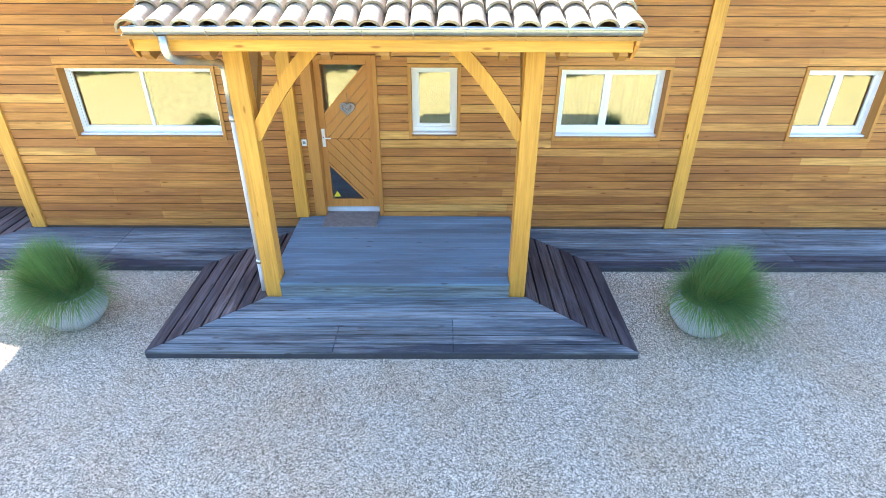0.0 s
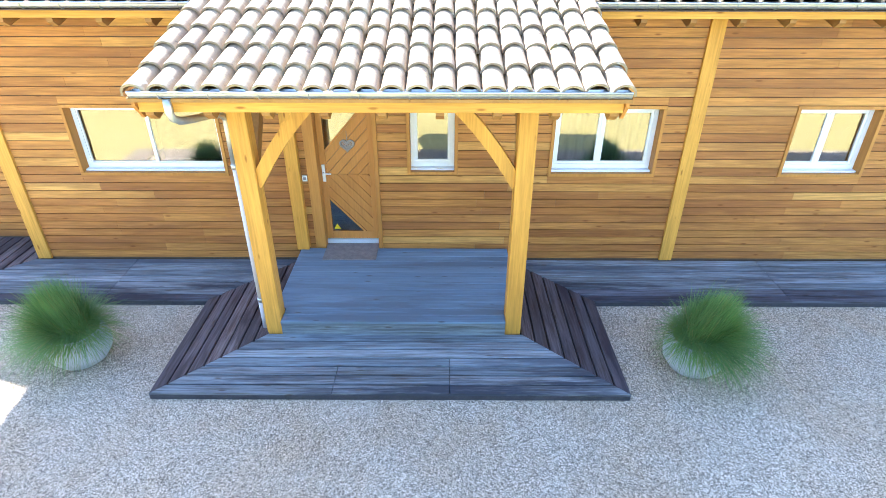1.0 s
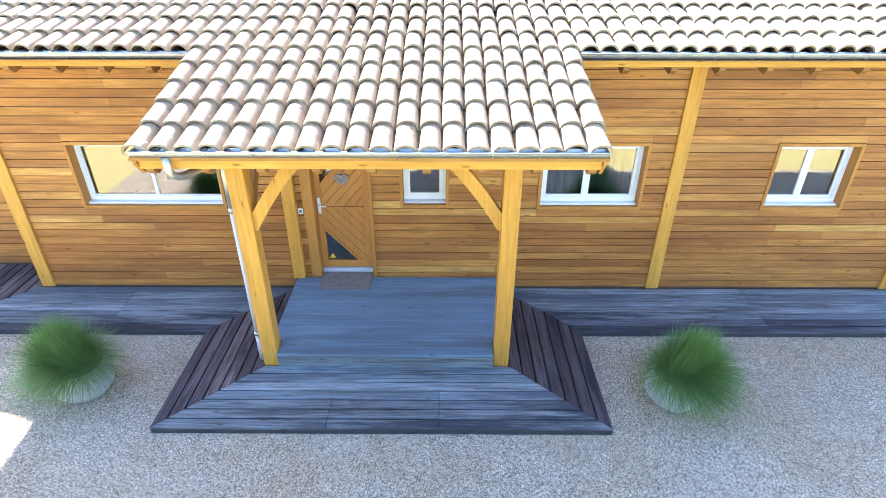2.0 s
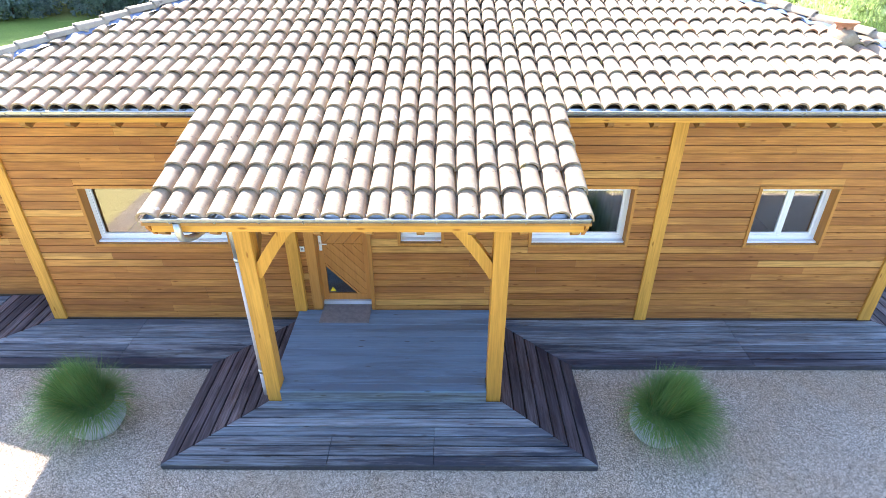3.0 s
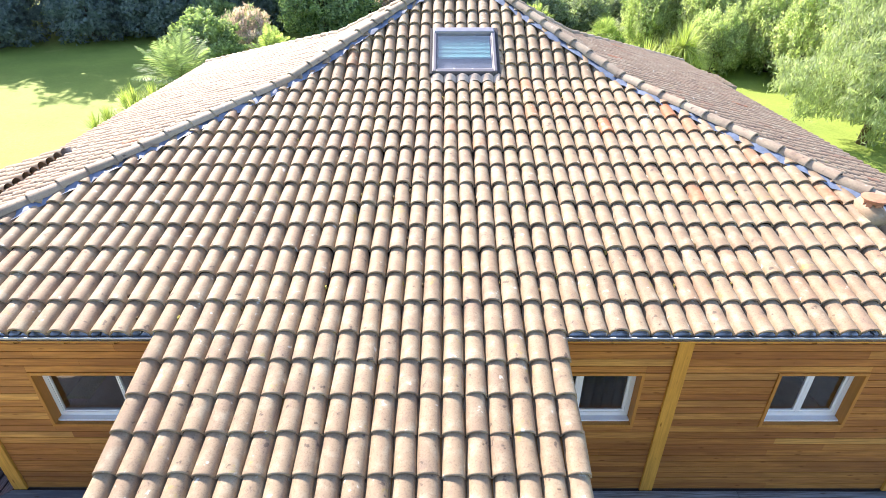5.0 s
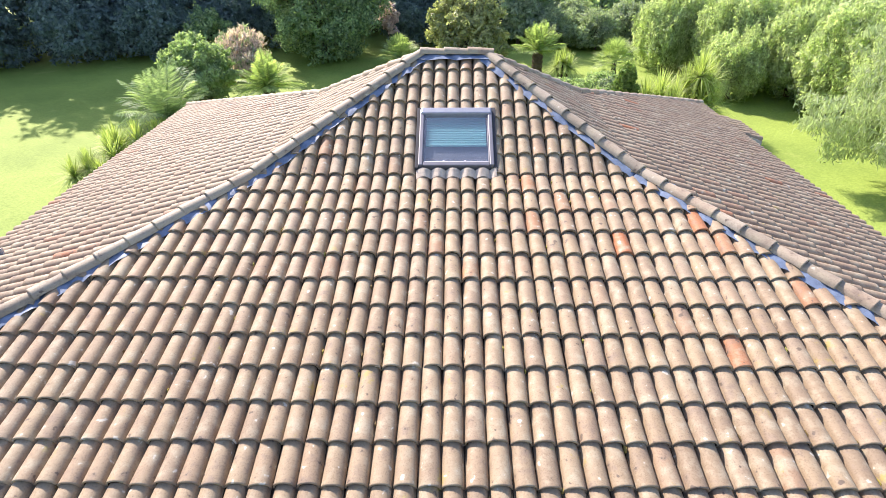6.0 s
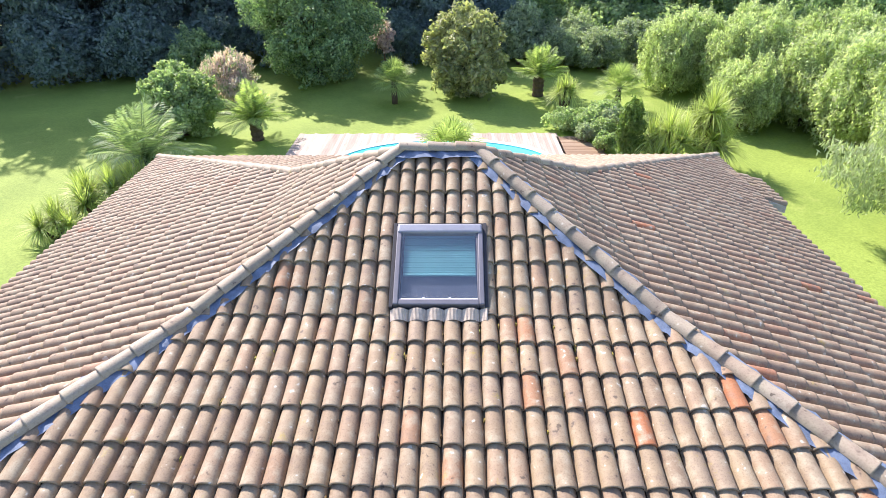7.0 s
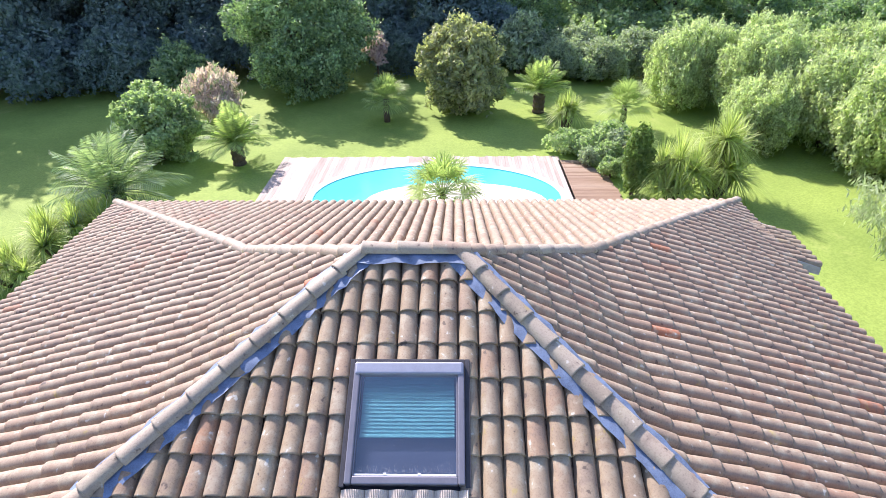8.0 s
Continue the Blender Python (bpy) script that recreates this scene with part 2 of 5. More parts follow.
M["pot"] = plain("grey_glazed_pot", (0.34, 0.37, 0.41), 0.35, 0.0, 0.16, 5, 0.1)
M["sill"] = plain("pale_threshold", (0.55, 0.58, 0.62), 0.5, 0.0, 0.12, 8, 0.05)
M["soil"] = plain("soil_and_dark_hollow", (0.05, 0.035, 0.025), 0.95, bump=0.6, dist=0.02)
M["mat"] = plain("coir_mat", (0.21, 0.19, 0.185), 0.95, 0.0, 0.3, 14, 0.7, 0.006)
M["sticker"] = plain("yellow_sticker", (0.75, 0.60, 0.03), 0.4, vary=0.05, bump=0)
M["wicker"] = plain("grey_wicker", (0.30, 0.27, 0.26), 0.7, 0, 0.35, 60, 0.5)
M["curtain"] = plain("striped_curtain", (0.09, 0.125, 0.155), 0.85, 0, 0.5, 3, 0.1, stretch=(9, 1, 0.05))
M["deep"] = plain("unlit_room_navy", (0.022, 0.032, 0.075), 0.5, vary=0.2)
M["dust"] = plain("dried_dust", (0.22, 0.23, 0.28), 0.9, 0, 0.2, 30, 0)
M["barge"] = plain("pale_weathered_board", (0.50, 0.46, 0.44), 0.8, 0, 0.2, 8, 0.2)
M["apron"] = plain("cream_apron", (0.60, 0.52, 0.44), 0.8, 0, 0.25, 12, 0.3)
M["edge"] = plain("dark_edging", (0.045, 0.045, 0.055), 0.8, 0, 0.35, 6, 0.3)
M["blind"] = plain("teal_pleated_blind", (0.075, 0.27, 0.34), 0.7, 0, 0.12, 6, 0.1)
M["glass"] = glass_material("window_glass")
M["gravel"] = gravel_material()
M["lawn"] = grass_material("lawn", (0.235, 0.325, 0.07), (0.335, 0.43, 0.095), (0.38, 0.42, 0.13))
M["straw"] = grass_material("dry_lawn", (0.58, 0.48, 0.20), (0.68, 0.56, 0.26), (0.50, 0.44, 0.15))
M["terracotta"] = plain("terracotta", (0.42, 0.20, 0.12), 0.8, 0, 0.3, 12, 0.3)


# ---- builders ----
def mesh_of(name, bm, material, smooth=False):
    me = bpy.data.meshes.new(name)
    bm.to_mesh(me)
    bm.free()
    for mt in (material if isinstance(material, (list, tuple)) else [material]):
        me.materials.append(mt)
    if smooth:
        me.polygons.foreach_set("use_smooth", [True] * len(me.polygons))
    return me


def part(name, bm, material, parent, label="", smooth=False):
    ob = new(name, mesh_of(name, bm, material, smooth))
    if parent is not None:
        ob.parent = parent
        ob.matrix_parent_inverse = parent.matrix_world.inverted()
    if label:
        ob["label"] = label
    return ob


def empty(name, at=(0, 0, 0), parent=None, label="", category="", group="", kind=""):
    ob = new(name)
    ob.location = at
    bpy.context.view_layer.update()
    if parent is not None:
        ob.parent = parent
    return tagged(ob, label, category, group, kind)


def box(bm, x0, x1, y0, y1, z0, z1, bev=0.0):
    """A box with softened edges."""
    r = bmesh.ops.create_cube(bm, size=1.0, matrix=Matrix.Translation(((x0 + x1) / 2, (y0 + y1) / 2, (z0 + z1) / 2)) @ Matrix.Diagonal((x1 - x0, y1 - y0, z1 - z0, 1)))
    if bev:
        es = list({e for v in r["verts"] for e in v.link_edges})
        bmesh.ops.bevel(bm, geom=es, offset=bev, segments=2, affect="EDGES", profile=0.5)
    return bm


def boxed(x0, x1, y0, y1, z0, z1, bev=0.0):
    return box(bmesh.new(), x0, x1, y0, y1, z0, z1, bev)


def prism(bm, poly, way):
    """A polygon (3D points) drawn out along a vector."""
    a = [bm.verts.new(p) for p in poly]
    b = [bm.verts.new(Vector(p) + Vector(way)) for p in poly]
    n = len(a)
    fs = [bm.faces.new(a[::-1]), bm.faces.new(b)]
    for i in range(n):
        fs.append(bm.faces.new((a[i], a[(i + 1) % n], b[(i + 1) % n], b[i])))
    bmesh.ops.recalc_face_normals(bm, faces=fs)
    return bm


def tube(bm, pts, radii, sides=10, cap=True):
    """A round tube through points."""
    rings = []
    pts = [Vector(p) for p in pts]
    for i, p in enumerate(pts):
        d = (pts[min(i + 1, len(pts) - 1)] - pts[max(i - 1, 0)]).normalized()
        u = d.orthogonal().normalized() if i == 0 else (u - d * u.dot(d)).normalized()
        w = d.cross(u)
        r = radii[i] if isinstance(radii, (list, tuple)) else radii
        rings.append([bm.verts.new(p + r * (math.cos(2 * math.pi * k / sides) * u + math.sin(2 * math.pi * k / sides) * w)) for k in range(sides)])
    for a, b in zip(rings, rings[1:]):
        for k in range(sides):
            bm.faces.new((a[k], a[(k + 1) % sides], b[(k + 1) % sides], b[k]))
    if cap:
        bm.faces.new(rings[0][::-1])
        bm.faces.new(rings[-1])
    return bm


rng = random.Random(7)

# ---- the house ----
WALL_Y, EAVE_Y, BACK_Y = 7.60, 6.74, 21.8
LEFT_X, RIGHT_X = -7.12, 7.42
KINK = (-2.55, 3.12, 12.0, 16.3)
BACK_OUT = (0.85, 0.66)  # how far the left and right eaves splay out at the back
BACK_KINK = (-2.38, 3.0)
BACK_DROP = 0.64  # how much lower the back eave lies
APEX = (-0.18, 0.94, 14.37)
Z_EAVE, Z_KINK, Z_APEX = 3.76, 5.02, 6.20
PITCH = 0.2165
PORCH = (-2.97, 1.36, 4.98, 3.24)
house = empty("house", label="single-storey larch-clad house with a hipped clay tile roof", category="house")

OPENINGS = {"door": (-2.17, -1.17, 0.29, 2.57), "a": (-5.345, -3.27, 1.44, 2.44), "b": (-0.77, -0.07, 1.46, 2.46),
            "c": (1.19, 2.68, 1.44, 2.44), "d": (4.40, 5.57, 1.44, 2.44)}
WALL_X0, WALL_X1, WALL_TOP = -6.42, 6.80, 3.62


def wall_boxes():
    """The front wall in sections round its openings, the other walls plain."""
    y0, y1 = WALL_Y + 0.02, WALL_Y + 0.30
    out = []
    x = WALL_X0
    for x0, x1, z0, z1 in sorted(OPENINGS.values()):
        out.append((x, x0, y0, y1, 0.0, WALL_TOP))
        if z0 > 0.3:
            out.append((x0, x1, y0, y1, 0.0, z0))
        out.append((x0, x1, y0, y1, z1, WALL_TOP))
        x = x1
    out.append((x, WALL_X1, y0, y1, 0.0, WALL_TOP))
    out += [(WALL_X1 - 0.25, WALL_X1, y1, BACK_Y - 1.3, 0.0, 3.2), (WALL_X0, WALL_X0 + 0.25, y1, 8.25, 0.0, WALL_TOP),
            (-7.05, WALL_X0 + 0.25, 8.27, 8.5, 0.0, WALL_TOP), (-9.2, -7.05, 8.27, 8.5, 0.0, 2.85), (-9.2, -8.95, 8.5, 11.6, 0.0, 2.85),
            (-7.05, -6.8, 8.5, BACK_Y - 1.3, 0.0, 3.2), (-6.8, WALL_X1 - 0.25, BACK_Y - 1.55, BACK_Y - 1.3, 0.0, 3.2)]
    return out


sections = wall_boxes()
wall = part("wall", boxed(*sections[0]), M["render"], house)
for b in sections[1:]:
    part("wall_section", boxed(*b), M["render"], house)
part("inner_floor", boxed(WALL_X0 + 0.26, WALL_X1 - 0.26, WALL_Y + 0.31, 11.5, 0.12, 0.22), M["inner"], house)
part("inner_wall", boxed(WALL_X0 + 0.26, WALL_X1 - 0.26, 11.5, 11.6, 0.22, 3.5), M["inner"], house)
part("ceiling", boxed(WALL_X0 + 0.26, WALL_X1 - 0.26, WALL_Y + 0.31, 11.5, 2.75, 2.85), M["inner"], house)

BOARD = 0.1225


def board_mesh(x0, x1, z0, z1, y):
    """One cladding board with chamfered long edges."""
    bm = bmesh.new()
    c = min(0.0055, (z1 - z0) * 0.3)
    sec = [(y + 0.028, z0), (y + 0.022, z0 + 0.004), (y, z0 + c), (y, z1 - c), (y + 0.022, z1 - 0.004), (y + 0.028, z1)]
    return prism(bm, [(x0, a, b) for a, b in sec], (x1 - x0, 0, 0))


def clad(parent, x0, x1, z0, z1, openings, y):
    z, row = z0, 0
    while z < z1 - 0.02:
        zt = min(z + BOARD, z1)
        xs = sorted({x0, x1, *[v for o in openings for v in o[:2] if x0 < v < x1 and o[2] < zt and o[3] > z]})
        for a, b in zip(xs, xs[1:]):
            lo, hi = z, zt
            for o in openings:
                if o[0] < (a + b) / 2 < o[1] and o[2] < zt and o[3] > z:
                    if o[2] > z:
                        hi = min(hi, o[2])
                    else:
                        lo = max(lo, o[3])
            if hi - lo < 0.015 or b - a < 0.02:
                continue
            joints = [a]
            while b - joints[-1] > 2.6:
                joints.append(joints[-1] + rng.uniform(1.0, 2.4))
            joints.append(b)
            for p, q in zip(joints, joints[1:]):
                part("board", board_mesh(p + 0.001, q - 0.001, lo, hi, y), M["cladding"], parent)
        z, row = z + BOARD, row + 1


def window(x0, x1, z0, z1, leaves, mullion=0.5, y=WALL_Y, slim=1.0):
    """A white window set back in a wooden surround."""
    w = empty("window", parent=house, label="white-framed window in a yellow wooden surround")
    t, d = 0.045, 0.24
    for name, b in (("surround_top", (x0, x1, z1 - t, z1)), ("surround_bottom", (x0, x1, z0, z0 + t)),
                    ("surround_side", (x0, x0 + t, z0 + t, z1 - t)), ("surround_side", (x1 - t, x1, z0 + t, z1 - t))):
        part(name, boxed(b[0], b[1], y - 0.018, y + d, b[2], b[3], 0.004), M["trim"], w)
    a, b, c, e = x0 + t, x1 - t, z0 + t, z1 - t
    f = 0.058
    yf = y + 0.135
    fr = bmesh.new()
    for q in ((a, b, e - f, e), (a, b, c, c + f + 0.03), (a, a + f, c + f + 0.03, e - f), (b - f, b, c + f + 0.03, e - f)):
        box(fr, q[0], q[1], yf, yf + 0.06, q[2], q[3], 0.004)
    part("frame", fr, M["pvc"], w)
    part("sill", boxed(a, b, yf - 0.085, yf + 0.02, c - 0.004, c + 0.026, 0.006), M["pvc"], w)
    c += 0.03
    inner = [(a + f, b - f)]
    if leaves == 2:
        m = a + (b - a) * mullion
        h = 0.012 * slim
        inner = [(a + f, m - h), (m + h, b - f)]
        part("mullion", boxed(m - h, m + h, yf + 0.008, yf + 0.055, c + f, e - f, 0.003), M["pvc"], w)
    for p, q in inner:
        sash = bmesh.new()
        s = 0.038 * slim
        for r in ((p, q, e - f - s, e - f), (p, q, c + f, c + f + s), (p, p + s, c + f + s, e - f - s), (q - s, q, c + f + s, e - f - s)):
            box(sash, r[0], r[1], yf + 0.012, yf + 0.05, r[2], r[3], 0.003)
        part("sash", sash, M["pvc"], w)
        pane = part("pane", boxed(p + s - 0.004, q - s + 0.004, yf + 0.028, yf + 0.034, c + f + s - 0.004, e - f - s + 0.004), M["glass"], w, "clear glass")
        pane.visible_shadow = False
    return w


window(*OPENINGS["a"], 2, slim=0.45)
window(-8.45, -7.28, 1.25, 2.30, 2, 0.5, 8.12)
window(*OPENINGS["b"], 1)
window(*OPENINGS["c"], 2, 0.47)
window(*OPENINGS["d"], 2, 0.48)


def clip_poly(poly, n, d):
    """The part of a convex 2D polygon where n . p <= d."""
    out = []
    for (ax, az), (bx, bz) in zip(poly, poly[1:] + poly[:1]):
        sa, sb = n[0] * ax + n[1] * az - d, n[0] * bx + n[1] * bz - d
        if sa <= 0:
            out.append((ax, az))
        if sa * sb < 0:
            k = sa / (sa - sb)
            out.append((ax + k * (bx - ax), az + k * (bz - az)))
    return out


def front_door():
    x0, x1, z0, z1 = OPENINGS["door"]
    y = WALL_Y
    d = empty("door", parent=house, label="oak entrance door with diagonal boards and two triangular panes")
    for name, b in (("jamb", (x0, x0 + 0.15, z0, z1)), ("jamb", (x1 - 0.06, x1, z0, z1)), ("lintel", (x0 + 0.15, x1 - 0.06, z1 - 0.06, z1))):
        part(name, boxed(b[0], b[1], y - 0.03, y + 0.21, b[2], b[3], 0.005), M["trim"], d)
    part("threshold", boxed(x0 + 0.15, x1 - 0.06, y + 0.095, y + 0.2, z0 + 0.001, z0 + 0.075, 0.006), M["sill"], d, "pale raised threshold")
    part("door_step", boxed(x0 + 0.152, x1 - 0.062, y - 0.033, y + 0.094, z0 - 0.1, z0 - 0.001, 0.004), M["deck_top"], d, "grey board before the threshold")
    a, b, c, e = x0 + 0.155, x1 - 0.065, z0 + 0.08, z1 - 0.065
    yl = y + 0.13
    s = 0.085
    leaf = bmesh.new()
    for q in ((a, a + s, c, e), (b - s, b, c, e), (a + s, b - s, e - s, e), (a + s, b - s, c, c + 0.12)):
        box(leaf, q[0], q[1], yl, yl + 0.05, q[2], q[3], 0.004)
    part("leaf", leaf, M["door"], d)
    xl, xr, zb, zt = a + s, b - s, c + 0.12, e - s
    zm = zb + (zt - zb) * 0.475
    k = 1.12
    nrm = math.hypot(1, k)
    for sign, lo, hi in ((1, zm + 0.004, zt), (-1, zb, zm - 0.004)):
        rect = [(xl, lo), (xr, lo), (xr, hi), (xl, hi)]
        n = (-k / nrm, 1 / nrm) if sign > 0 else (-k / nrm, -1 / nrm)
        vals = [n[0] * p[0] + n[1] * p[1] for p in rect]
        start, end = max(vals), min(vals)
        glass_w = 0.46 if sign > 0 else 0.38
        tri = clip_poly(rect, (-n[0], -n[1]), -(start - glass_w))
        pane = part("pane", prism(bmesh.new(), [(p[0], yl + 0.02, p[1]) for p in tri], (0, 0.006, 0)), M["glass"], d, "triangular glass pane")
        pane.visible_shadow = False
        rim = clip_poly(clip_poly(rect, (-n[0], -n[1]), -(start - glass_w)), n, start - glass_w + 0.03)
        part("glazing_bead", prism(bmesh.new(), [(p[0], yl - 0.004, p[1]) for p in rim], (0, 0.03, 0)), M["door"], d)
        v = start - glass_w
        while v > end + 0.01:
            strip = clip_poly(clip_poly(rect, n, v - 0.003), (-n[0], -n[1]), -(v - 0.108))
            if len(strip) > 2:
                part("plank", prism(bmesh.new(), [(p[0], yl + 0.010, p[1]) for p in strip], (0, 0.03, 0)), M["door"], d)
            v -= 0.111
    h = bmesh.new()
    zh = zm + 0.03
    box(h, a + 0.02, a + 0.066, yl - 0.010, yl, zh - 0.14, zh + 0.12, 0.008)
    tube(h, [(a + 0.042, yl, zh), (a + 0.042, yl - 0.05, zh), (a + 0.06, yl - 0.055, zh), (a + 0.155, yl - 0.052, zh - 0.005)], 0.010, 8)
    part("handle", h, M["pvc"], d, "white lever handle on a long plate")
    st = prism(bmesh.new(), [(xl + 0.02, yl + 0.017, zb + 0.03), (xl + 0.12, yl + 0.017, zb + 0.03), (xl + 0.07, yl + 0.017, zb + 0.12)], (0, 0.002, 0))
    part("sticker", st, M["sticker"], d, "small yellow warning triangle")
    return a, b, yl, zm


DA, DB, DY, DM = front_door()


def heart_wreath():
    bm = bmesh.new()
    cx, cz = DA + 0.41, DM + 0.44
    for k, r in ((1.0, 0.012), (0.86, 0.008), (0.62, 0.007), (0.42, 0.007), (0.20, 0.007)):
        pts = []
        for i in range(33):
            t = 2 * math.pi * i / 32
            pts.append((cx + k * 0.0060 * 16 * math.sin(t) ** 3, DY - 0.014, cz + k * 0.0057 * (13 * math.cos(t) - 5 * math.cos(2 * t) - 2 * math.cos(3 * t) - math.cos(4 * t))))
        tube(bm, pts, r, 6, False)
    tube(bm, [(cx, DY - 0.012, cz + 0.03), (cx, DY - 0.006, cz + 0.2)], 0.004, 5)
    ob = part("heart_wreath", bm, M["wicker"], None, smooth=True)
    return tagged(ob, "white wicker heart hanging on the entrance door", "wreath")


heart_wreath()
bell = empty("doorbell", label="small grey intercom box beside the entrance door", category="doorbell")
part("plate", boxed(-2.252, -2.182, WALL_Y - 0.022, WALL_Y - 0.002, 1.36, 1.45, 0.004), M["pvc"], bell)
part("button", boxed(-2.237, -2.197, WALL_Y - 0.028, WALL_Y - 0.022, 1.385, 1.425, 0.003), M["alu"], bell)

door_mat = part("door_mat", boxed(-2.015, -1.24, 7.20, 7.685, 0.293, 0.309, 0.005), M["mat"], None)
tagged(door_mat, "worn grey-brown coir doormat lying against the threshold", "doormat")

# posts let into the cladding
for x0, x1, zt, yy in ((-6.42, -6.22, 3.6, -0.035), (3.0, 3.19, 3.6, -0.035), (6.62, 6.81, 3.6, -0.035), (-2.44, -2.265, 3.2, -0.09)):
    part("corner_post", boxed(x0, x1, WALL_Y + yy, WALL_Y + 0.018, 0.09 if yy > -0.05 else 0.29, zt, 0.006), M["timber_z"], house, "yellow timber post let into the cladding")


# ---- roof ----
def tile_points(length, width=PITCH, w0=0.029, half0=0.103, high=0.076, trough=0.030):
    """A canal tile: across, up the slope, off the slope. Wider and raised at its lower end, with a lip."""
    seg = 8
    verts, faces = [], []
    k = 0.018 / length
    for u, half, rise, h in ((0.0, half0, w0, high), (0.018, half0 - 0.010 * k, w0 * (1 - k), high - 0.007 * k), (length, half0 - 0.010, 0.0, high - 0.007)):
        verts += [(-width / 2, u, rise - trough)]
        verts += [(-half * math.cos(math.pi * i / seg), u, rise - 0.020 + (h + 0.020) * math.sin(math.pi * i / seg) ** 0.8) for i in range(seg + 1)]
        verts += [(width / 2, u, rise - trough)]
    n = seg + 3
    for j in (0, n):
        for i in range(n - 1):
            faces.append((j + i, j + i + 1, j + n + i + 1, j + n + i))
    base = len(verts)
    verts += [(x * 0.86, u + 0.004, max(w - 0.02, w0 - 0.04)) for x, u, w in verts[:n]]
    for i in range(n - 1):
        faces.append((base + i, base + i + 1, i + 1, i))
    return verts, faces


class Slope:
    """A roof slope; splay (eave out, eave drop, kink in) widens and lowers it towards the back."""

    def __init__(self, corner, along, inward, profile, splay=None):
        self.c, self.a, self.n, self.p, self.splay = Vector(corner), Vector(along), Vector(inward), profile, splay

    def at(self, s, d):
        for (d0, z0), (d1, z1) in zip(self.p, self.p[1:]):
            if d <= d1 or (d1, z1) == self.p[-1]:
                o = self.c + self.a * s + self.n * d + Vector((0, 0, z0 + (z1 - z0) * (d - d0) / (d1 - d0)))
                break
        if self.splay:
            out, drop, kink_in = self.splay
            dk, da = self.p[1][0], self.p[2][0]
            fe = (o.y - EAVE_Y) / (BACK_Y - EAVE_Y)
            fk = min(1, max(0, (o.y - KINK[2]) / (KINK[3] - KINK[2])))
            low = min(1, max(0, 1 - d / dk))
            high = d / dk if d < dk else max(0, (da - d) / (da - dk))
            o += self.n * (kink_in * fk * high - out * fe * low) - Vector((0, 0, drop * fe * low))
        return o

    def stand(self, s, d, d2):
        o, o2 = self.at(s, d), self.at(s, d2)
        u = (o2 - o).normalized()
        w = self.a.cross(u)
        return Matrix(((self.a.x, u.x, w.x, o.x), (self.a.y, u.y, w.y, o.y), (self.a.z, u.z, w.z, o.z), (0, 0, 0, 1)))


FD, FR = KINK[2] - EAVE_Y, APEX[2] - EAVE_Y
SLOPES = {
    "front": Slope((0, EAVE_Y, 0), (1, 0, 0), (0, 1, 0), ((0, Z_EAVE), (FD, Z_KINK), (FR, Z_APEX))),
    "right": Slope((RIGHT_X, 0, 0), (0, 1, 0), (-1, 0, 0), ((0, Z_EAVE), (RIGHT_X - KINK[1], Z_KINK), (RIGHT_X - APEX[1], Z_APEX)), (BACK_OUT[1], BACK_DROP, KINK[1] - BACK_KINK[1])),
    "back": Slope((0, BACK_Y, 0), (-1, 0, 0), (0, -1, 0), ((0, Z_EAVE - BACK_DROP), (BACK_Y - KINK[3], Z_KINK), (BACK_Y - APEX[2], Z_APEX))),
    "left": Slope((LEFT_X, 0, 0), (0, -1, 0), (1, 0, 0), ((0, Z_EAVE), (KINK[0] - LEFT_X, Z_KINK), (APEX[0] - LEFT_X, Z_APEX)), (BACK_OUT[0], BACK_DROP, BACK_KINK[0] - KINK[0])),
}
CORNERS = {"fl": ((LEFT_X, EAVE_Y), (KINK[0], KINK[2]), (APEX[0], APEX[2])), "fr": ((RIGHT_X, EAVE_Y), (KINK[1], KINK[2]), (APEX[1], APEX[2])),
           "br": ((RIGHT_X + BACK_OUT[1], BACK_Y), (BACK_KINK[1], KINK[3]), (APEX[1], APEX[2])), "bl": ((LEFT_X - BACK_OUT[0], BACK_Y), (BACK_KINK[0], KINK[3]), (APEX[0], APEX[2]))}
ENDS = {"front": ("fl", "fr"), "right": ("fr", "br"), "back": ("br", "bl"), "left": ("bl", "fl")}
ROWS = {"front": (13, 7), "right": (12, 6), "back": (15, 6), "left": (13, 7)}
Z3 = {k: (Z_EAVE - (BACK_DROP if k[0] == "b" else 0), Z_KINK, Z_APEX) for k in CORNERS}
SKY = (-0.13, 0.99, 12.10, 13.14)


def underlay():
    """The boarded deck below the tiles."""
    bm = bmesh.new()
    rings = [[bm.verts.new((*CORNERS[k][i], Z3[k][i] - 0.062)) for k in ("fl", "fr", "br", "bl")] for i in range(3)]
    low = [bm.verts.new((*CORNERS[k][0], Z3[k][0] - 0.07)) for k in ("fl", "fr", "br", "bl")]
    for a, b in ((rings[0], rings[1]), (rings[1], rings[2])):
        for i in range(4):
            vs = [a[i], a[(i + 1) % 4], b[(i + 1) % 4], b[i]]
            bm.faces.new(vs)
    for i in range(4):
        bm.faces.new((low[i], low[(i + 1) % 4], rings[0][(i + 1) % 4], rings[0][i]))
    return bm


roof = part("roof", underlay(), M["roof_bed"], house, "hipped roof of weathered sand and pink canal tiles")
tile_verts, tile_faces = tile_points(0.44)
side_verts = tile_points(0.46, PITCH, 0.017, 0.095, 0.082, 0.055)[0]


def tile_mesh():
    me = bpy.data.meshes.new("tile")
    me.from_pydata(tile_verts, [], tile_faces)
    me.materials.append(M["tile"])
    smooth = [i < len(tile_faces) * 2 // 3 for i in range(len(tile_faces))]
    me.polygons.foreach_set("use_smooth", smooth)
    return me


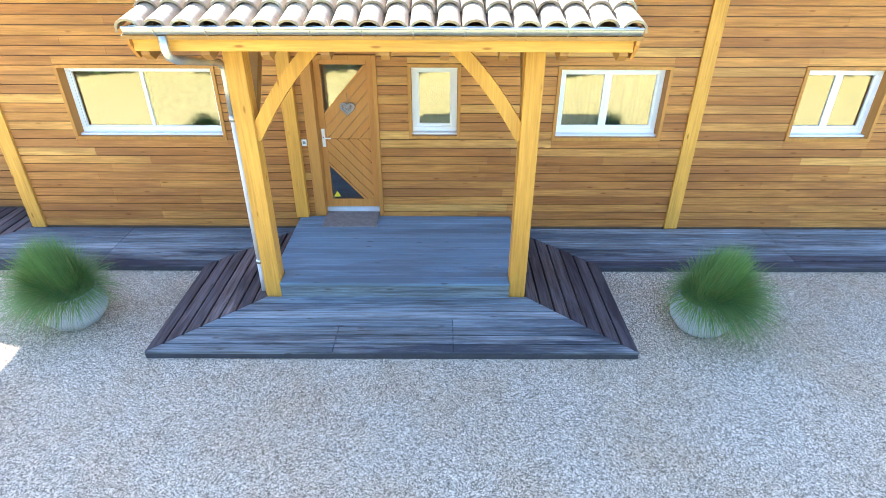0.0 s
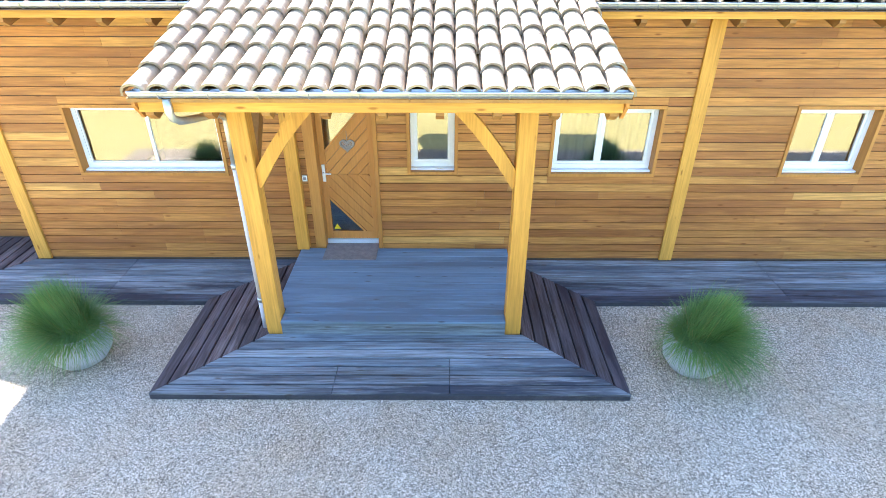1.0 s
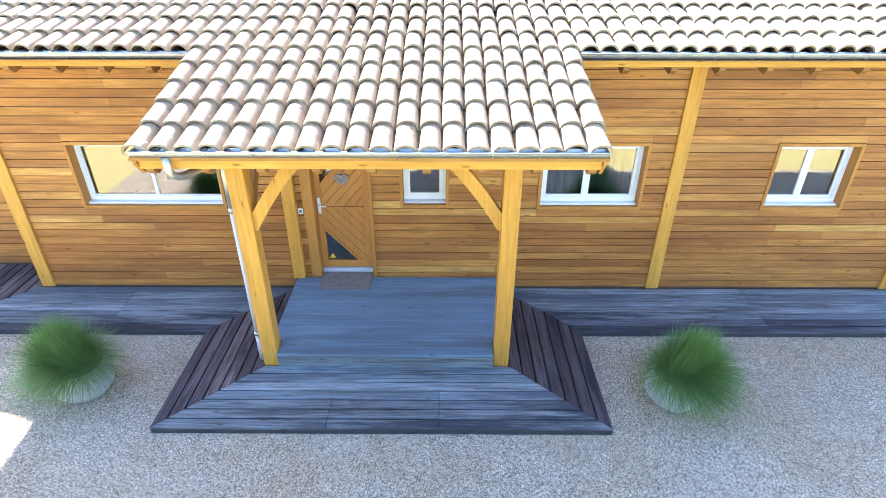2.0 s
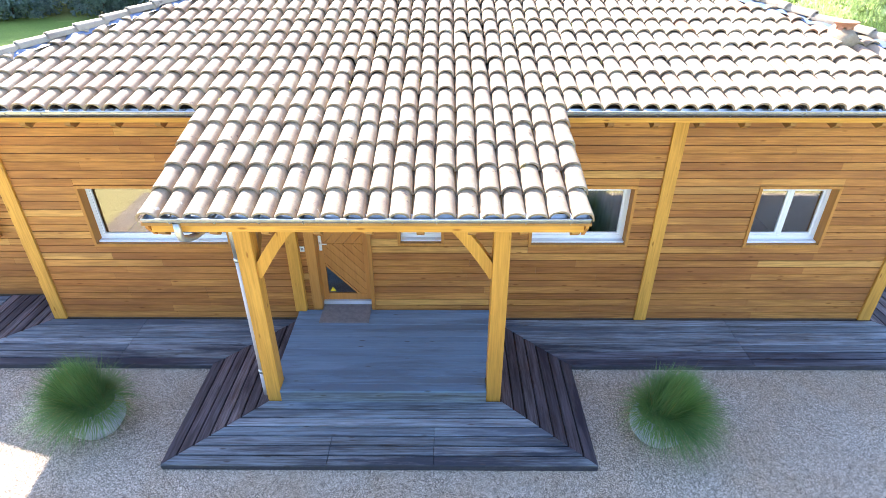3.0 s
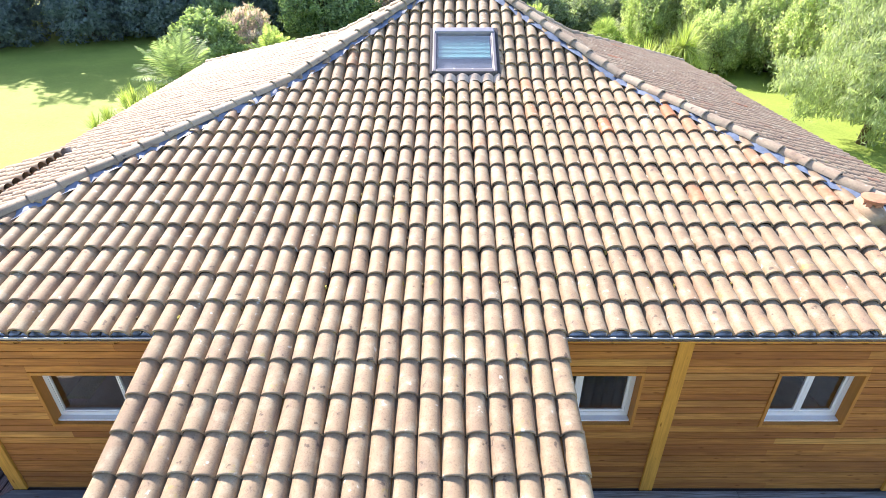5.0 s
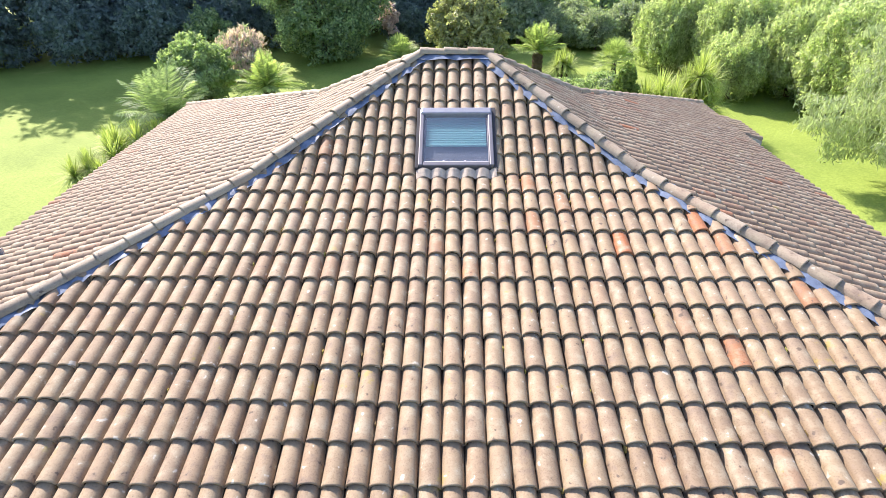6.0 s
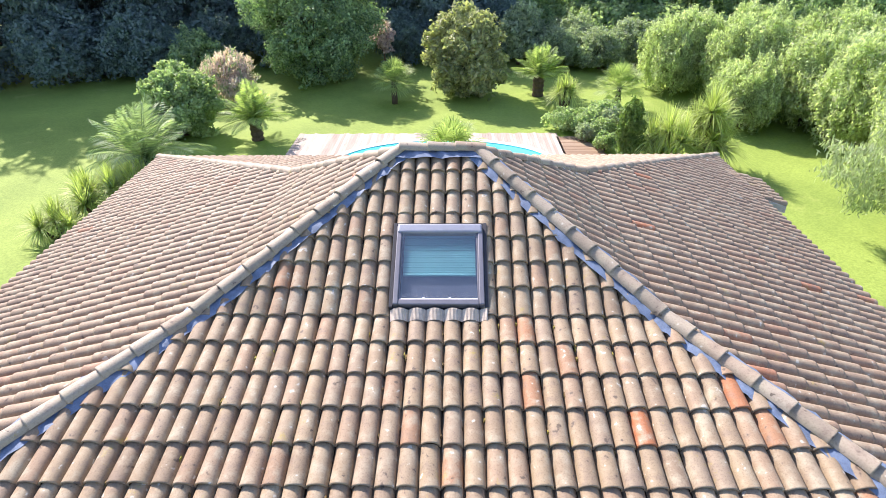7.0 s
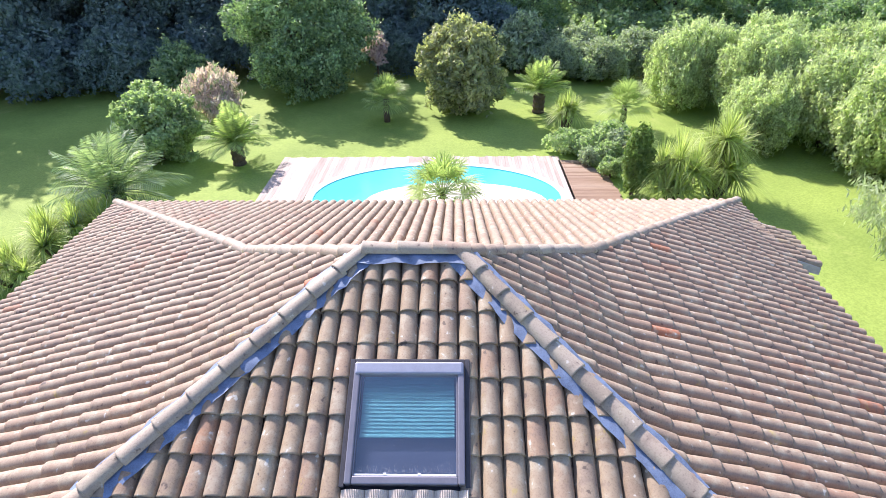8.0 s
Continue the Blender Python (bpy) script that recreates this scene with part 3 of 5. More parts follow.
TILE = tile_mesh()
PORCH_SLOPE = Slope((0, PORCH[2], 0), (1, 0, 0), (0, 1, 0), ((0, PORCH[3]), (EAVE_Y + 0.05 - PORCH[2], Z_EAVE + 0.012)))
tile_rng = random.Random(3)


def jitter():
    return pose(tile_rng.gauss(0, 0.003), tile_rng.gauss(0, 0.006), tile_rng.uniform(0, 0.006), tile_rng.gauss(0, 0.4), tile_rng.gauss(0, 0.9), tile_rng.gauss(0, 0.8))


def hip_gap(end, part_i, p):
    """Signed distance in plan of p from a hip."""
    (ax, ay), (bx, by) = CORNERS[end][part_i], CORNERS[end][part_i + 1]
    n = Vector((by - ay, -(bx - ax))).normalized()
    g = n.x * (p.x - ax) + n.y * (p.y - ay)
    return g, n, Vector((ax, ay, 0))


singles = []
for side, sl in SLOPES.items():
    for lvl in (0, 1):
        d0, d1 = sl.p[lvl][0], sl.p[lvl + 1][0]
        rows = ROWS[side][lvl]
        step = (d1 - d0) / rows
        bm = bmesh.new()
        centre = sl.c + sl.n * (d0 + d1) / 2
        if sl.a.x:
            centre.x = (APEX[0] + APEX[1]) / 2
        else:
            centre.y = APEX[2]
        ends = [(hip_gap(e, lvl, centre)[0], hip_gap(e, lvl, centre)[1:], e) for e in ENDS[side]]
        vs, fs = [], []
        for r in range(rows):
            d = d0 + r * step
            for k in range(-115, 116):
                s = PORCH[0] * (1 if sl.a.x > 0 else 0) + PITCH * (k + 0.5)
                p = sl.at(s, d + step * 0.5)
                gaps = [hip_gap(e, lvl, p)[0] * (1 if g > 0 else -1) for g, _, e in ends]
                if min(gaps) < -0.14:
                    continue
                low = d
                if side == "front" and SKY[0] - 0.02 < p.x < SKY[1] - 0.01 and SKY[2] - 0.05 < p.y < SKY[3] + 0.19:
                    if p.y < SKY[3] - 0.02:
                        continue
                    low = SKY[3] + 0.03 - EAVE_Y
                m = sl.stand(s, low, low + step) @ jitter()
                if side == "front" and lvl == 0 and r < 8 and -3.6 < p.x < 1.9 and len(singles) < 205:
                    singles.append(m)
                    continue
                b = len(vs)
                vs += [m @ Vector(v) for v in (tile_verts if side == "front" else side_verts)]
                fs += [tuple(b + i for i in f) for f in tile_faces]
        me = bpy.data.meshes.new("roof_tiles")
        me.from_pydata(vs, [], fs)
        me.polygons.foreach_set("use_smooth", [i % len(tile_faces) < len(tile_faces) * 2 // 3 for i in range(len(fs))])
        bm.from_mesh(me)
        bpy.data.meshes.remove(me)
        for g, (n, o), e in ends:
            s = 1 if g > 0 else -1
            bmesh.ops.bisect_plane(bm, geom=bm.verts[:] + bm.edges[:] + bm.faces[:], plane_co=o, plane_no=Vector((n.x * s, n.y * s, 0)), clear_inner=True)
        ob = part("roof_tiles", bm, M["tile_many" if side == "front" else "tile_side"], roof)
        ob["kind"] = "stuff"


def cap_mesh(length=0.45, r0=0.112, r1=0.096):
    """A half-round ridge tile along y."""
    bm = bmesh.new()
    seg = 8
    rows = []
    for y, r, dz in ((0, r0, 0.02), (0.018, r0 - 0.001, 0.019), (length, r1, 0.0), (0.0, r0 - 0.02, 0.02)):
        rows.append([bm.verts.new((-r * math.cos(math.pi * i / seg), y, dz + r * 0.8 * math.sin(math.pi * i / seg))) for i in range(seg + 1)])
    for a, b in ((rows[0], rows[1]), (rows[1], rows[2]), (rows[3], rows[0])):
        for i in range(seg):
            bm.faces.new((a[i], a[i + 1], b[i + 1], b[i]))
    return mesh_of("ridge_tile", bm, M["ridge"], True)


CAP = cap_mesh()


def caps(a, b, lift):
    a, b = Vector(a), Vector(b)
    n = max(1, round((b - a).length / 0.40))
    turn = (b - a).to_track_quat("Y", "Z").to_matrix().to_4x4()
    for i in range(n):
        ob = new("ridge_tile", CAP)
        ob.parent = roof
        p = a + (b - a) * (i / n)
        ob.matrix_local = Matrix.Translation(p + Vector((0, 0, lift))) @ turn @ pose(tile_rng.gauss(0, 0.004), 0, 0, tile_rng.gauss(0, 0.6), tile_rng.gauss(0, 2), tile_rng.gauss(0, 1.0))


def flash(a, b):
    """Lead strip folded over a hip, dressed down on both sides."""
    a, b = Vector(a), Vector(b)
    side = (b - a).cross(Vector((0, 0, 1))).normalized()
    bm = bmesh.new()
    n = max(2, int((b - a).length / 0.11))
    rows = []
    for i in range(n + 1):
        p = a + (b - a) * i / n
        rows.append([bm.verts.new(p + side * (o + rng.uniform(-0.012, 0.012) * (abs(o) > 0.1)) + Vector((0, 0, h + rng.uniform(-0.028, 0.022)))) for o, h in ((-0.21, 0.038), (-0.13, 0.062), (0, 0.09), (0.13, 0.062), (0.21, 0.038))])
    for r, q in zip(rows, rows[1:]):
        for i in range(4):
            bm.faces.new((r[i], r[i + 1], q[i + 1], q[i]))
    part("flashing", bm, M["lead"], roof, "blue-grey lead flashing under the ridge tiles", True)


for k, pts in CORNERS.items():
    p3 = [(*p, z) for p, z in zip(pts, Z3[k])]
    for a, b in zip(p3, p3[1:]):
        if k[0] == "f":
            flash(a, b)
        caps(a, b, 0.07 if k[0] == "f" else 0.045)
flash((APEX[0] - 0.1, APEX[2], Z_APEX), (APEX[1] + 0.1, APEX[2], Z_APEX))
caps((APEX[0], APEX[2], Z_APEX), (APEX[1] + 0.1, APEX[2], Z_APEX), 0.08)


def moss():
    """Small cushions of moss and blown leaves caught between the tiles."""
    q = random.Random(12)
    sl = SLOPES["front"]
    vs, fs = [], []
    for i in range(120):
        d = q.uniform(0.15, FD - 0.1)
        half = 5.6 - 0.75 * d
        s = PORCH[0] + PITCH * round((q.uniform(-half, half) + 0.3 - PORCH[0]) / PITCH)
        o = sl.at(s + q.uniform(-0.02, 0.02), d) + Vector((0, 0, 0.03))
        a, b, h = q.uniform(0.008, 0.022), q.uniform(0.02, 0.06), q.uniform(0.005, 0.018)
        n = len(vs)
        for k in range(6):
            t = math.pi * k / 3
            vs.append(o + Vector((a * math.cos(t) * q.uniform(0.7, 1.2), b * math.sin(t) * q.uniform(0.7, 1.2), -0.02)))
        for k in range(6):
            t = math.pi * k / 3
            vs.append(o + Vector((0.6 * a * math.cos(t), 0.6 * b * math.sin(t), h * q.uniform(0.5, 1.0))))
        fs += [(n + k, n + (k + 1) % 6, n + 6 + (k + 1) % 6, n + 6 + k) for k in range(6)] + [tuple(range(n + 6, n + 12))]
    me = bpy.data.meshes.new("moss")
    me.from_pydata(vs, [], fs)
    me.materials.append(M["moss"])
    ob = new("moss", me)
    ob.parent = roof
    ob["kind"] = "stuff"
    ob["label"] = "tufts of yellow and brown moss"


moss()


def skylight():
    sl = SLOPES["front"]
    s = empty("skylight", parent=house, label="roof window with grey metal frame and a pleated blind")
    m = sl.stand(0, SKY[2] - EAVE_Y, SKY[3] - EAVE_Y)
    ln = (sl.at(0, SKY[3] - EAVE_Y) - sl.at(0, SKY[2] - EAVE_Y)).length
    x0, x1 = SKY[0], SKY[1]

    def slab(name, a, b, c, d, e, f, mt, bev=0.006, label=""):
        bm = boxed(a, b, c, d, e, f, bev)
        bm.transform(m)
        return part(name, bm, mt, s, label)

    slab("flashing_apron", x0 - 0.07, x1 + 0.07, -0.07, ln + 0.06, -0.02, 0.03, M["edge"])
    # Dark flashing strips also stand in for the shaded gap beside the tiles.
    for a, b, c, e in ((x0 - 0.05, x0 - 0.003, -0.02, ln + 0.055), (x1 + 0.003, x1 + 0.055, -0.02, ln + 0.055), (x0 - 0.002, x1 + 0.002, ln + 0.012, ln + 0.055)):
        slab("side_flashing", a, b, c, e, 0.03, 0.112, M["edge"], 0.004, "dark flashing drawn over the shaded gap round the frame")
    slab("frame", x0, x0 + 0.065, 0.0, ln, 0.03, 0.15, M["alu"], 0.012)
    slab("frame", x1 - 0.065, x1, 0.0, ln, 0.03, 0.15, M["alu"], 0.012)
    slab("frame", x0 + 0.065, x1 - 0.065, 0.0, 0.075, 0.03, 0.14, M["alu"], 0.012)
    slab("top_hood", x0 + 0.01, x1 - 0.01, ln - 0.12, ln + 0.01, 0.03, 0.165, M["alu_light"], 0.02)
    g = slab("pane", x0 + 0.06, x1 - 0.06, 0.07, ln - 0.12, 0.105, 0.112, M["glass"], 0.0, "dusty glass")
    g.visible_shadow = False
    # Navy sheet under the glass stands in for the unlit room below.
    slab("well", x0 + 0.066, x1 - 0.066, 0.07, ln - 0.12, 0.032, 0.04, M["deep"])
    y, k = ln * 0.40, 0
    while y < ln - 0.13:
        slab("pleat", x0 + 0.10, x1 - 0.10, y, y + 0.0175, 0.055 + 0.007 * (k % 2), 0.062 + 0.007 * (k % 2), M["blind"], 0.0)
        y, k = y + 0.0185, k + 1
    slab("blind_rail", x0 + 0.10, x1 - 0.10, ln * 0.40 - 0.03, ln * 0.40 - 0.004, 0.05, 0.085, M["blind"], 0.004)
    slab("glazing_bar", x0 + 0.066, x0 + 0.082, 0.076, ln - 0.13, 0.112, 0.13, M["alu"], 0.003)
    slab("glazing_bar", x1 - 0.082, x1 - 0.066, 0.076, ln - 0.13, 0.112, 0.13, M["alu"], 0.003)
    slab("weather_strip", x0 + 0.083, x1 - 0.083, 0.078, 0.094, 0.112, 0.122, M["pvc"], 0.002)
    for x in (x0 + 0.36, x1 - 0.44):
        slab("clip", x, x + 0.028, 0.082, 0.104, 0.122, 0.128, M["pvc"], 0.002)
    q = random.Random(4)
    bm = bmesh.new()
    for i in range(260):
        x, y = q.uniform(x0 + 0.11, x1 - 0.11), 0.096 + abs(q.gauss(0, 0.035))
        box(bm, x, x + q.uniform(0.0015, 0.0035), y, y + q.uniform(0.003, 0.018), 0.1122, 0.1128)
    bm.transform(m)
    part("dust", bm, M["dust"], s, "dried dust streaks on the glass")["kind"] = "stuff"
    # pleated apron dressed over the tiles below
    bm = bmesh.new()
    n = 150
    rows = []
    for u, lift in ((-0.19, -0.005), (-0.11, 0.004), (-0.04, 0.012)):
        row = []
        for i in range(n + 1):
            x = x0 - 0.03 + (x1 - x0 + 0.06) * i / n
            k = ((x - PORCH[0]) / PITCH) % 1.0
            row.append(bm.verts.new(m @ Vector((x, u, 0.045 + 0.075 * math.sin(math.pi * k) ** 0.8 + lift + (0.006 if i % 2 else -0.004)))))
        rows.append(row)
    for r0, r1 in zip(rows, rows[1:]):
        for i in range(n):
            bm.faces.new((r0[i], r0[i + 1], r1[i + 1], r1[i]))
    part("pleated_apron", bm, M["apron"], s, "cream pleated apron dressed over the tiles")


skylight()


def roof_vent():
    """A terracotta vent cowl on a tile."""
    v = empty("roof_vent", parent=house, label="terracotta vent cowl set in the tiles")
    sl = SLOPES["front"]
    o = sl.at(5.46, 8.55 - EAVE_Y) + Vector((0, 0, 0.05))
    up = lambda h: o + Vector((0, 0, h))
    part("stem", tube(bmesh.new(), [up(-0.03), up(0.06), up(0.09)], [0.135, 0.112, 0.108], 18), M["terracotta"], v, smooth=True)
    # Solid dark core stands in for the shade inside the hollow cowl.
    part("core", tube(bmesh.new(), [up(0.085), up(0.175)], 0.07, 12), M["soil"], v, "dark core in place of the shaded hollow")
    for i in range(6):
        t = math.pi * (i + 0.5) / 3
        bm = boxed(-0.011, 0.011, -0.034, 0.034, 0.085, 0.175, 0.004)
        bm.transform(pose(o.x + 0.094 * math.cos(t), o.y + 0.094 * math.sin(t), o.z, 0, 0, math.degrees(t)))
        part("pillar", bm, M["terracotta"], v)
    part("cap", tube(bmesh.new(), [up(0.17), up(0.20), up(0.225), up(0.235), up(0.25)], [0.105, 0.125, 0.16, 0.16, 0.09], 20), M["terracotta"], v)
    bm = bmesh.new()
    tube(bm, [o + Vector((0, -0.22, -0.02)), o + Vector((0, 0, 0.03)), o + Vector((0, 0.2, 0.06))], [0.12, 0.15, 0.12], 10)
    part("base_tile", bm, M["tile"], v, smooth=True)


roof_vent()


def gutter(parent, x0, x1, y, z, label):
    """Half-round zinc gutter along x with seams and brackets."""
    bm = bmesh.new()
    for r, flip in ((0.062, False), (0.057, True)):
        rows = [[bm.verts.new((x, y - r * math.cos(math.pi * i / 8), z - r * math.sin(math.pi * i / 8))) for i in range(9)] for x in (x0, x1)]
        for i in range(8):
            q = (rows[0][i], rows[0][i + 1], rows[1][i + 1], rows[1][i])
            bm.faces.new(q[::-1] if flip else q)
    tube(bm, [(x0, y - 0.062, z), (x1, y - 0.062, z)], 0.011, 8)
    for x in (x0, x1):
        prism(bm, [(x - 0.002, y - 0.06 * math.cos(math.pi * i / 8), z - 0.06 * math.sin(math.pi * i / 8)) for i in range(9)], (0.004, 0, 0))
    g = part("gutter", bm, M["zinc"], parent, label, True)
    x = x0 + 0.25
    while x < x1 - 0.1:
        b = bmesh.new()
        tube(b, [(x, y - 0.066 * math.cos(math.pi * i / 10), z - 0.066 * math.sin(math.pi * i / 10)) for i in range(11)], 0.006, 5)
        box(b, x - 0.012, x + 0.012, y - 0.062, y + 0.062, z + 0.004, z + 0.008)
        part("bracket", b, M["zinc"], g)
        x += 0.42
    return g


for x0, x1 in ((LEFT_X, PORCH[0] + 0.02), (PORCH[1] - 0.02, RIGHT_X)):
    gutter(house, x0, x1, EAVE_Y + 0.015, Z_EAVE + 0.015, "zinc gutter along the eaves")
    part("fascia", boxed(x0, x1, EAVE_Y + 0.083, EAVE_Y + 0.112, Z_EAVE - 0.155, Z_EAVE - 0.005, 0.004), M["timber_x"], house, "yellow painted fascia board")
x = LEFT_X + 0.3
while x < RIGHT_X:
    if not PORCH[0] < x < PORCH[1]:
        bm = prism(bmesh.new(), [(x, EAVE_Y + 0.114, Z_EAVE - 0.06), (x, EAVE_Y + 0.114, Z_EAVE - 0.20), (x, EAVE_Y + 0.19, Z_EAVE - 0.255), (x, WALL_Y + 0.02, Z_EAVE - 0.07), (x, WALL_Y + 0.02, Z_EAVE + 0.08)], (0.07, 0, 0))
        part("rafter", bm, M["timber_y"], house)
    x += 0.545
part("soffit", prism(bmesh.new(), [(LEFT_X, EAVE_Y + 0.114, Z_EAVE - 0.075), (LEFT_X, WALL_Y + 0.3, Z_EAVE + 0.10), (LEFT_X, WALL_Y + 0.3, Z_EAVE + 0.11), (LEFT_X, EAVE_Y + 0.114, Z_EAVE - 0.063)], (RIGHT_X - LEFT_X, 0, 0)), M["trim"], house)
for a, b in (("fl", "bl"), ("fr", "br"), ("bl", "br")):
    pa, pb = ((*CORNERS[k][0], Z3[k][0]) for k in (a, b))
    way = Vector((0.03, 0, 0)) if b != "bl" and a != "bl" else Vector((-0.03, 0, 0)) if a == "fl" else Vector((0, 0.03, 0))
    bm = prism(bmesh.new(), [(*pa[:2], pa[2] - 0.03), (*pb[:2], pb[2] - 0.03), (*pb[:2], pb[2] - 0.2), (*pa[:2], pa[2] - 0.2)], way)
    part("side_fascia", bm, M["timber_y" if a[0] == "f" else "timber_x"], house)


# ---- the porch ----
porch = empty("porch", label="timber entrance porch on two yellow posts under canal tiles", category="porch")
PX0, PX1, PY, PZ = PORCH
slope = (Z_EAVE - PZ) / (EAVE_Y - PY)
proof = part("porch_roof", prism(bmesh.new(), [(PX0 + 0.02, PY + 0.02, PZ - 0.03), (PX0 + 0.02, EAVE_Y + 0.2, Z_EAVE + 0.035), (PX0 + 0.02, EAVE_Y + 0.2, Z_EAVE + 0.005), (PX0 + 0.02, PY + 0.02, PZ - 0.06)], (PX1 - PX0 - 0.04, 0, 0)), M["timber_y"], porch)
step = (EAVE_Y + 0.05 - PY) / 5
for r in range(5):
    for k in range(20):
        singles.append(PORCH_SLOPE.stand(PX0 + PITCH * (k + 0.5), r * step, (r + 1) * step) @ jitter())
for i, m in enumerate(singles):
    ob = new("tile", TILE)
    ob.parent = proof if i >= len(singles) - 100 else roof
    ob.matrix_local = m
gutter(porch, PX0 + 0.07, PX1 - 0.05, PY + 0.02, PZ + 0.04, "zinc gutter along the porch eave")
part("fascia", boxed(PX0 + 0.068, PX1 - 0.068, PY + 0.088, PY + 0.115, PZ - 0.165, PZ + 0.0, 0.004), M["timber_x"], porch, "bright yellow fascia")
for i in range(9):
    x = PX0 + 0.10 + i * (PX1 - PX0 - 0.27) / 8
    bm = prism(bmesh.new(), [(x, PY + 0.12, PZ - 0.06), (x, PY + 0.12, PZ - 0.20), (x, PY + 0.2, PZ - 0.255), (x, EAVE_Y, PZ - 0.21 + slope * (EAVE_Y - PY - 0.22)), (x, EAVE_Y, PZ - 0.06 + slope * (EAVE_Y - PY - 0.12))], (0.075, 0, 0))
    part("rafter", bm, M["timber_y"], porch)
for x in (PX0 + 0.035, PX1 - 0.065):
    sec = [(x, PY + 0.05, PZ - 0.01), (x, PY + 0.05, PZ - 0.10), (x, PY + 0.17, PZ - 0.235), (x, EAVE_Y + 0.08, PZ - 0.20 + slope * (EAVE_Y - PY)), (x, EAVE_Y + 0.08, PZ - 0.01 + slope * (EAVE_Y - PY))]
    part("barge_board", prism(bmesh.new(), sec, (0.03, 0, 0)), M["trim"], porch, "brown barge board with a cut tail")
P_L, P_R, P_Y, P_W = -2.45, 0.50, 5.80, 0.195
BEAM_Z = 2.98
for x in (P_L, P_R):
    part("post", boxed(x, x + P_W, P_Y, P_Y + P_W, 0.05, BEAM_Z, 0.008), M["timber_z"], porch)
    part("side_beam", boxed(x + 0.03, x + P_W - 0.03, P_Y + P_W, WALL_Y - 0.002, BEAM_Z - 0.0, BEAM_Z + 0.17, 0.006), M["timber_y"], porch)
part("beam", boxed(PX0 + 0.15, PX1 - 0.15, P_Y + 0.02, P_Y + P_W - 0.02, BEAM_Z, BEAM_Z + 0.19, 0.008), M["timber_x"], porch)


def brace(foot, head, way, wide=0.11, deep=0.14, material=None):
    """A slightly bowed knee brace between post and beam."""
    a, b = Vector(foot), Vector(head)
    bm = bmesh.new()
    n = (b - a).normalized()
    t = Vector(way)
    o = n.cross(t).normalized()
    rows = []
    for i in range(9):
        k = i / 8
        p = a.lerp(b, k) + o * 0.045 * math.sin(math.pi * k)
        rows.append([bm.verts.new(p + o * deep / 2 * su + t * wide / 2 * sv) for su, sv in ((1, 1), (1, -1), (-1, -1), (-1, 1))])
    for r, q in zip(rows, rows[1:]):
        for i in range(4):
            bm.faces.new((r[i], r[(i + 1) % 4], q[(i + 1) % 4], q[i]))
    bm.faces.new(rows[0])
    bm.faces.new(rows[-1][::-1])
    bmesh.ops.recalc_face_normals(bm, faces=bm.faces[:])
    part("brace", bm, material or M["timber_z"], porch)


YB = P_Y + P_W / 2
brace((P_L + P_W - 0.03, YB, 2.06), (P_L + P_W + 0.74, YB, BEAM_Z + 0.06), (0, 1, 0))
brace((P_R + 0.03, YB, 2.06), (P_R - 0.74, YB, BEAM_Z + 0.06), (0, -1, 0))
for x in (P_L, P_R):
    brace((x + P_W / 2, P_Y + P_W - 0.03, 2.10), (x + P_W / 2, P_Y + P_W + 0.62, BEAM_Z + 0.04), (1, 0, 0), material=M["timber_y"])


def downpipe():
    d = empty("downpipe", parent=porch, label="zinc swan neck over a pale grey downpipe")
    zx = PX0 + 0.36
    bm = bmesh.new()
    px, py = P_L - 0.045, P_Y + 0.10
    pts = [(zx, PY + 0.02, PZ - 0.03), (zx, PY + 0.02, PZ - 0.14), (zx + 0.01, PY + 0.03, PZ - 0.20), (zx + 0.04, PY + 0.10, PZ - 0.245), (zx + 0.07, PY + 0.18, PZ - 0.26),
           (px - 0.06, py - 0.14, PZ - 0.39), (px - 0.02, py - 0.05, PZ - 0.415), (px, py, PZ - 0.47), (px, py, PZ - 0.56), (px, py, 2.28)]
    tube(bm, pts, 0.036, 12)
    part("swan_neck", bm, M["zinc"], d, "grey zinc bend", True)
    part("lower_pipe", tube(bmesh.new(), [(P_L - 0.045, P_Y + 0.10, 2.30), (P_L - 0.045, P_Y + 0.10, 0.5)], 0.034, 12), M["white_pipe"], d, "pale grey pipe", True)
    part("foot_pipe", tube(bmesh.new(), [(P_L - 0.045, P_Y + 0.10, 0.5), (P_L - 0.045, P_Y + 0.10, 0.10)], 0.037, 12), M["white_pipe"], d, "pale foot pipe", True)
    for z in (2.25, 0.52):
        part("collar", tube(bmesh.new(), [(P_L - 0.045, P_Y + 0.10, z - 0.025), (P_L - 0.045, P_Y + 0.10, z + 0.025)], 0.042, 12), M["zinc"], d, "", True)


downpipe()

# ---- ground and decking ----
def sheet(x0, x1, y0, y1, z):
    bm = bmesh.new()
    bm.faces.new([bm.verts.new(p) for p in ((x0, y0, z), (x1, y0, z), (x1, y1, z), (x0, y1, z))])
    return bm


ground = tagged(part("ground", sheet(-600, 600, -600, 900, -0.03), M["lawn"], None), "bright sunlit mown lawn with dry patches", "lawn", kind="structure")
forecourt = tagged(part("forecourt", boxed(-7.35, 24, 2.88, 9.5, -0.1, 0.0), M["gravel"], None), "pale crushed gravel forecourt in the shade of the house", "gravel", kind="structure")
drive_lawn = tagged(part("drive_lawn", boxed(-24, 24, -14, 2.88, -0.1, 0.004), M["straw"], None), "straw-yellow sun-dried grass before the forecourt", "lawn", kind="structure")

side_lawn = tagged(part("side_lawn", boxed(-24, -7.352, 2.882, 9.5, -0.1, 0.002), M["straw"], None), "straw-yellow sun-dried grass beside the forecourt", "lawn", kind="structure")

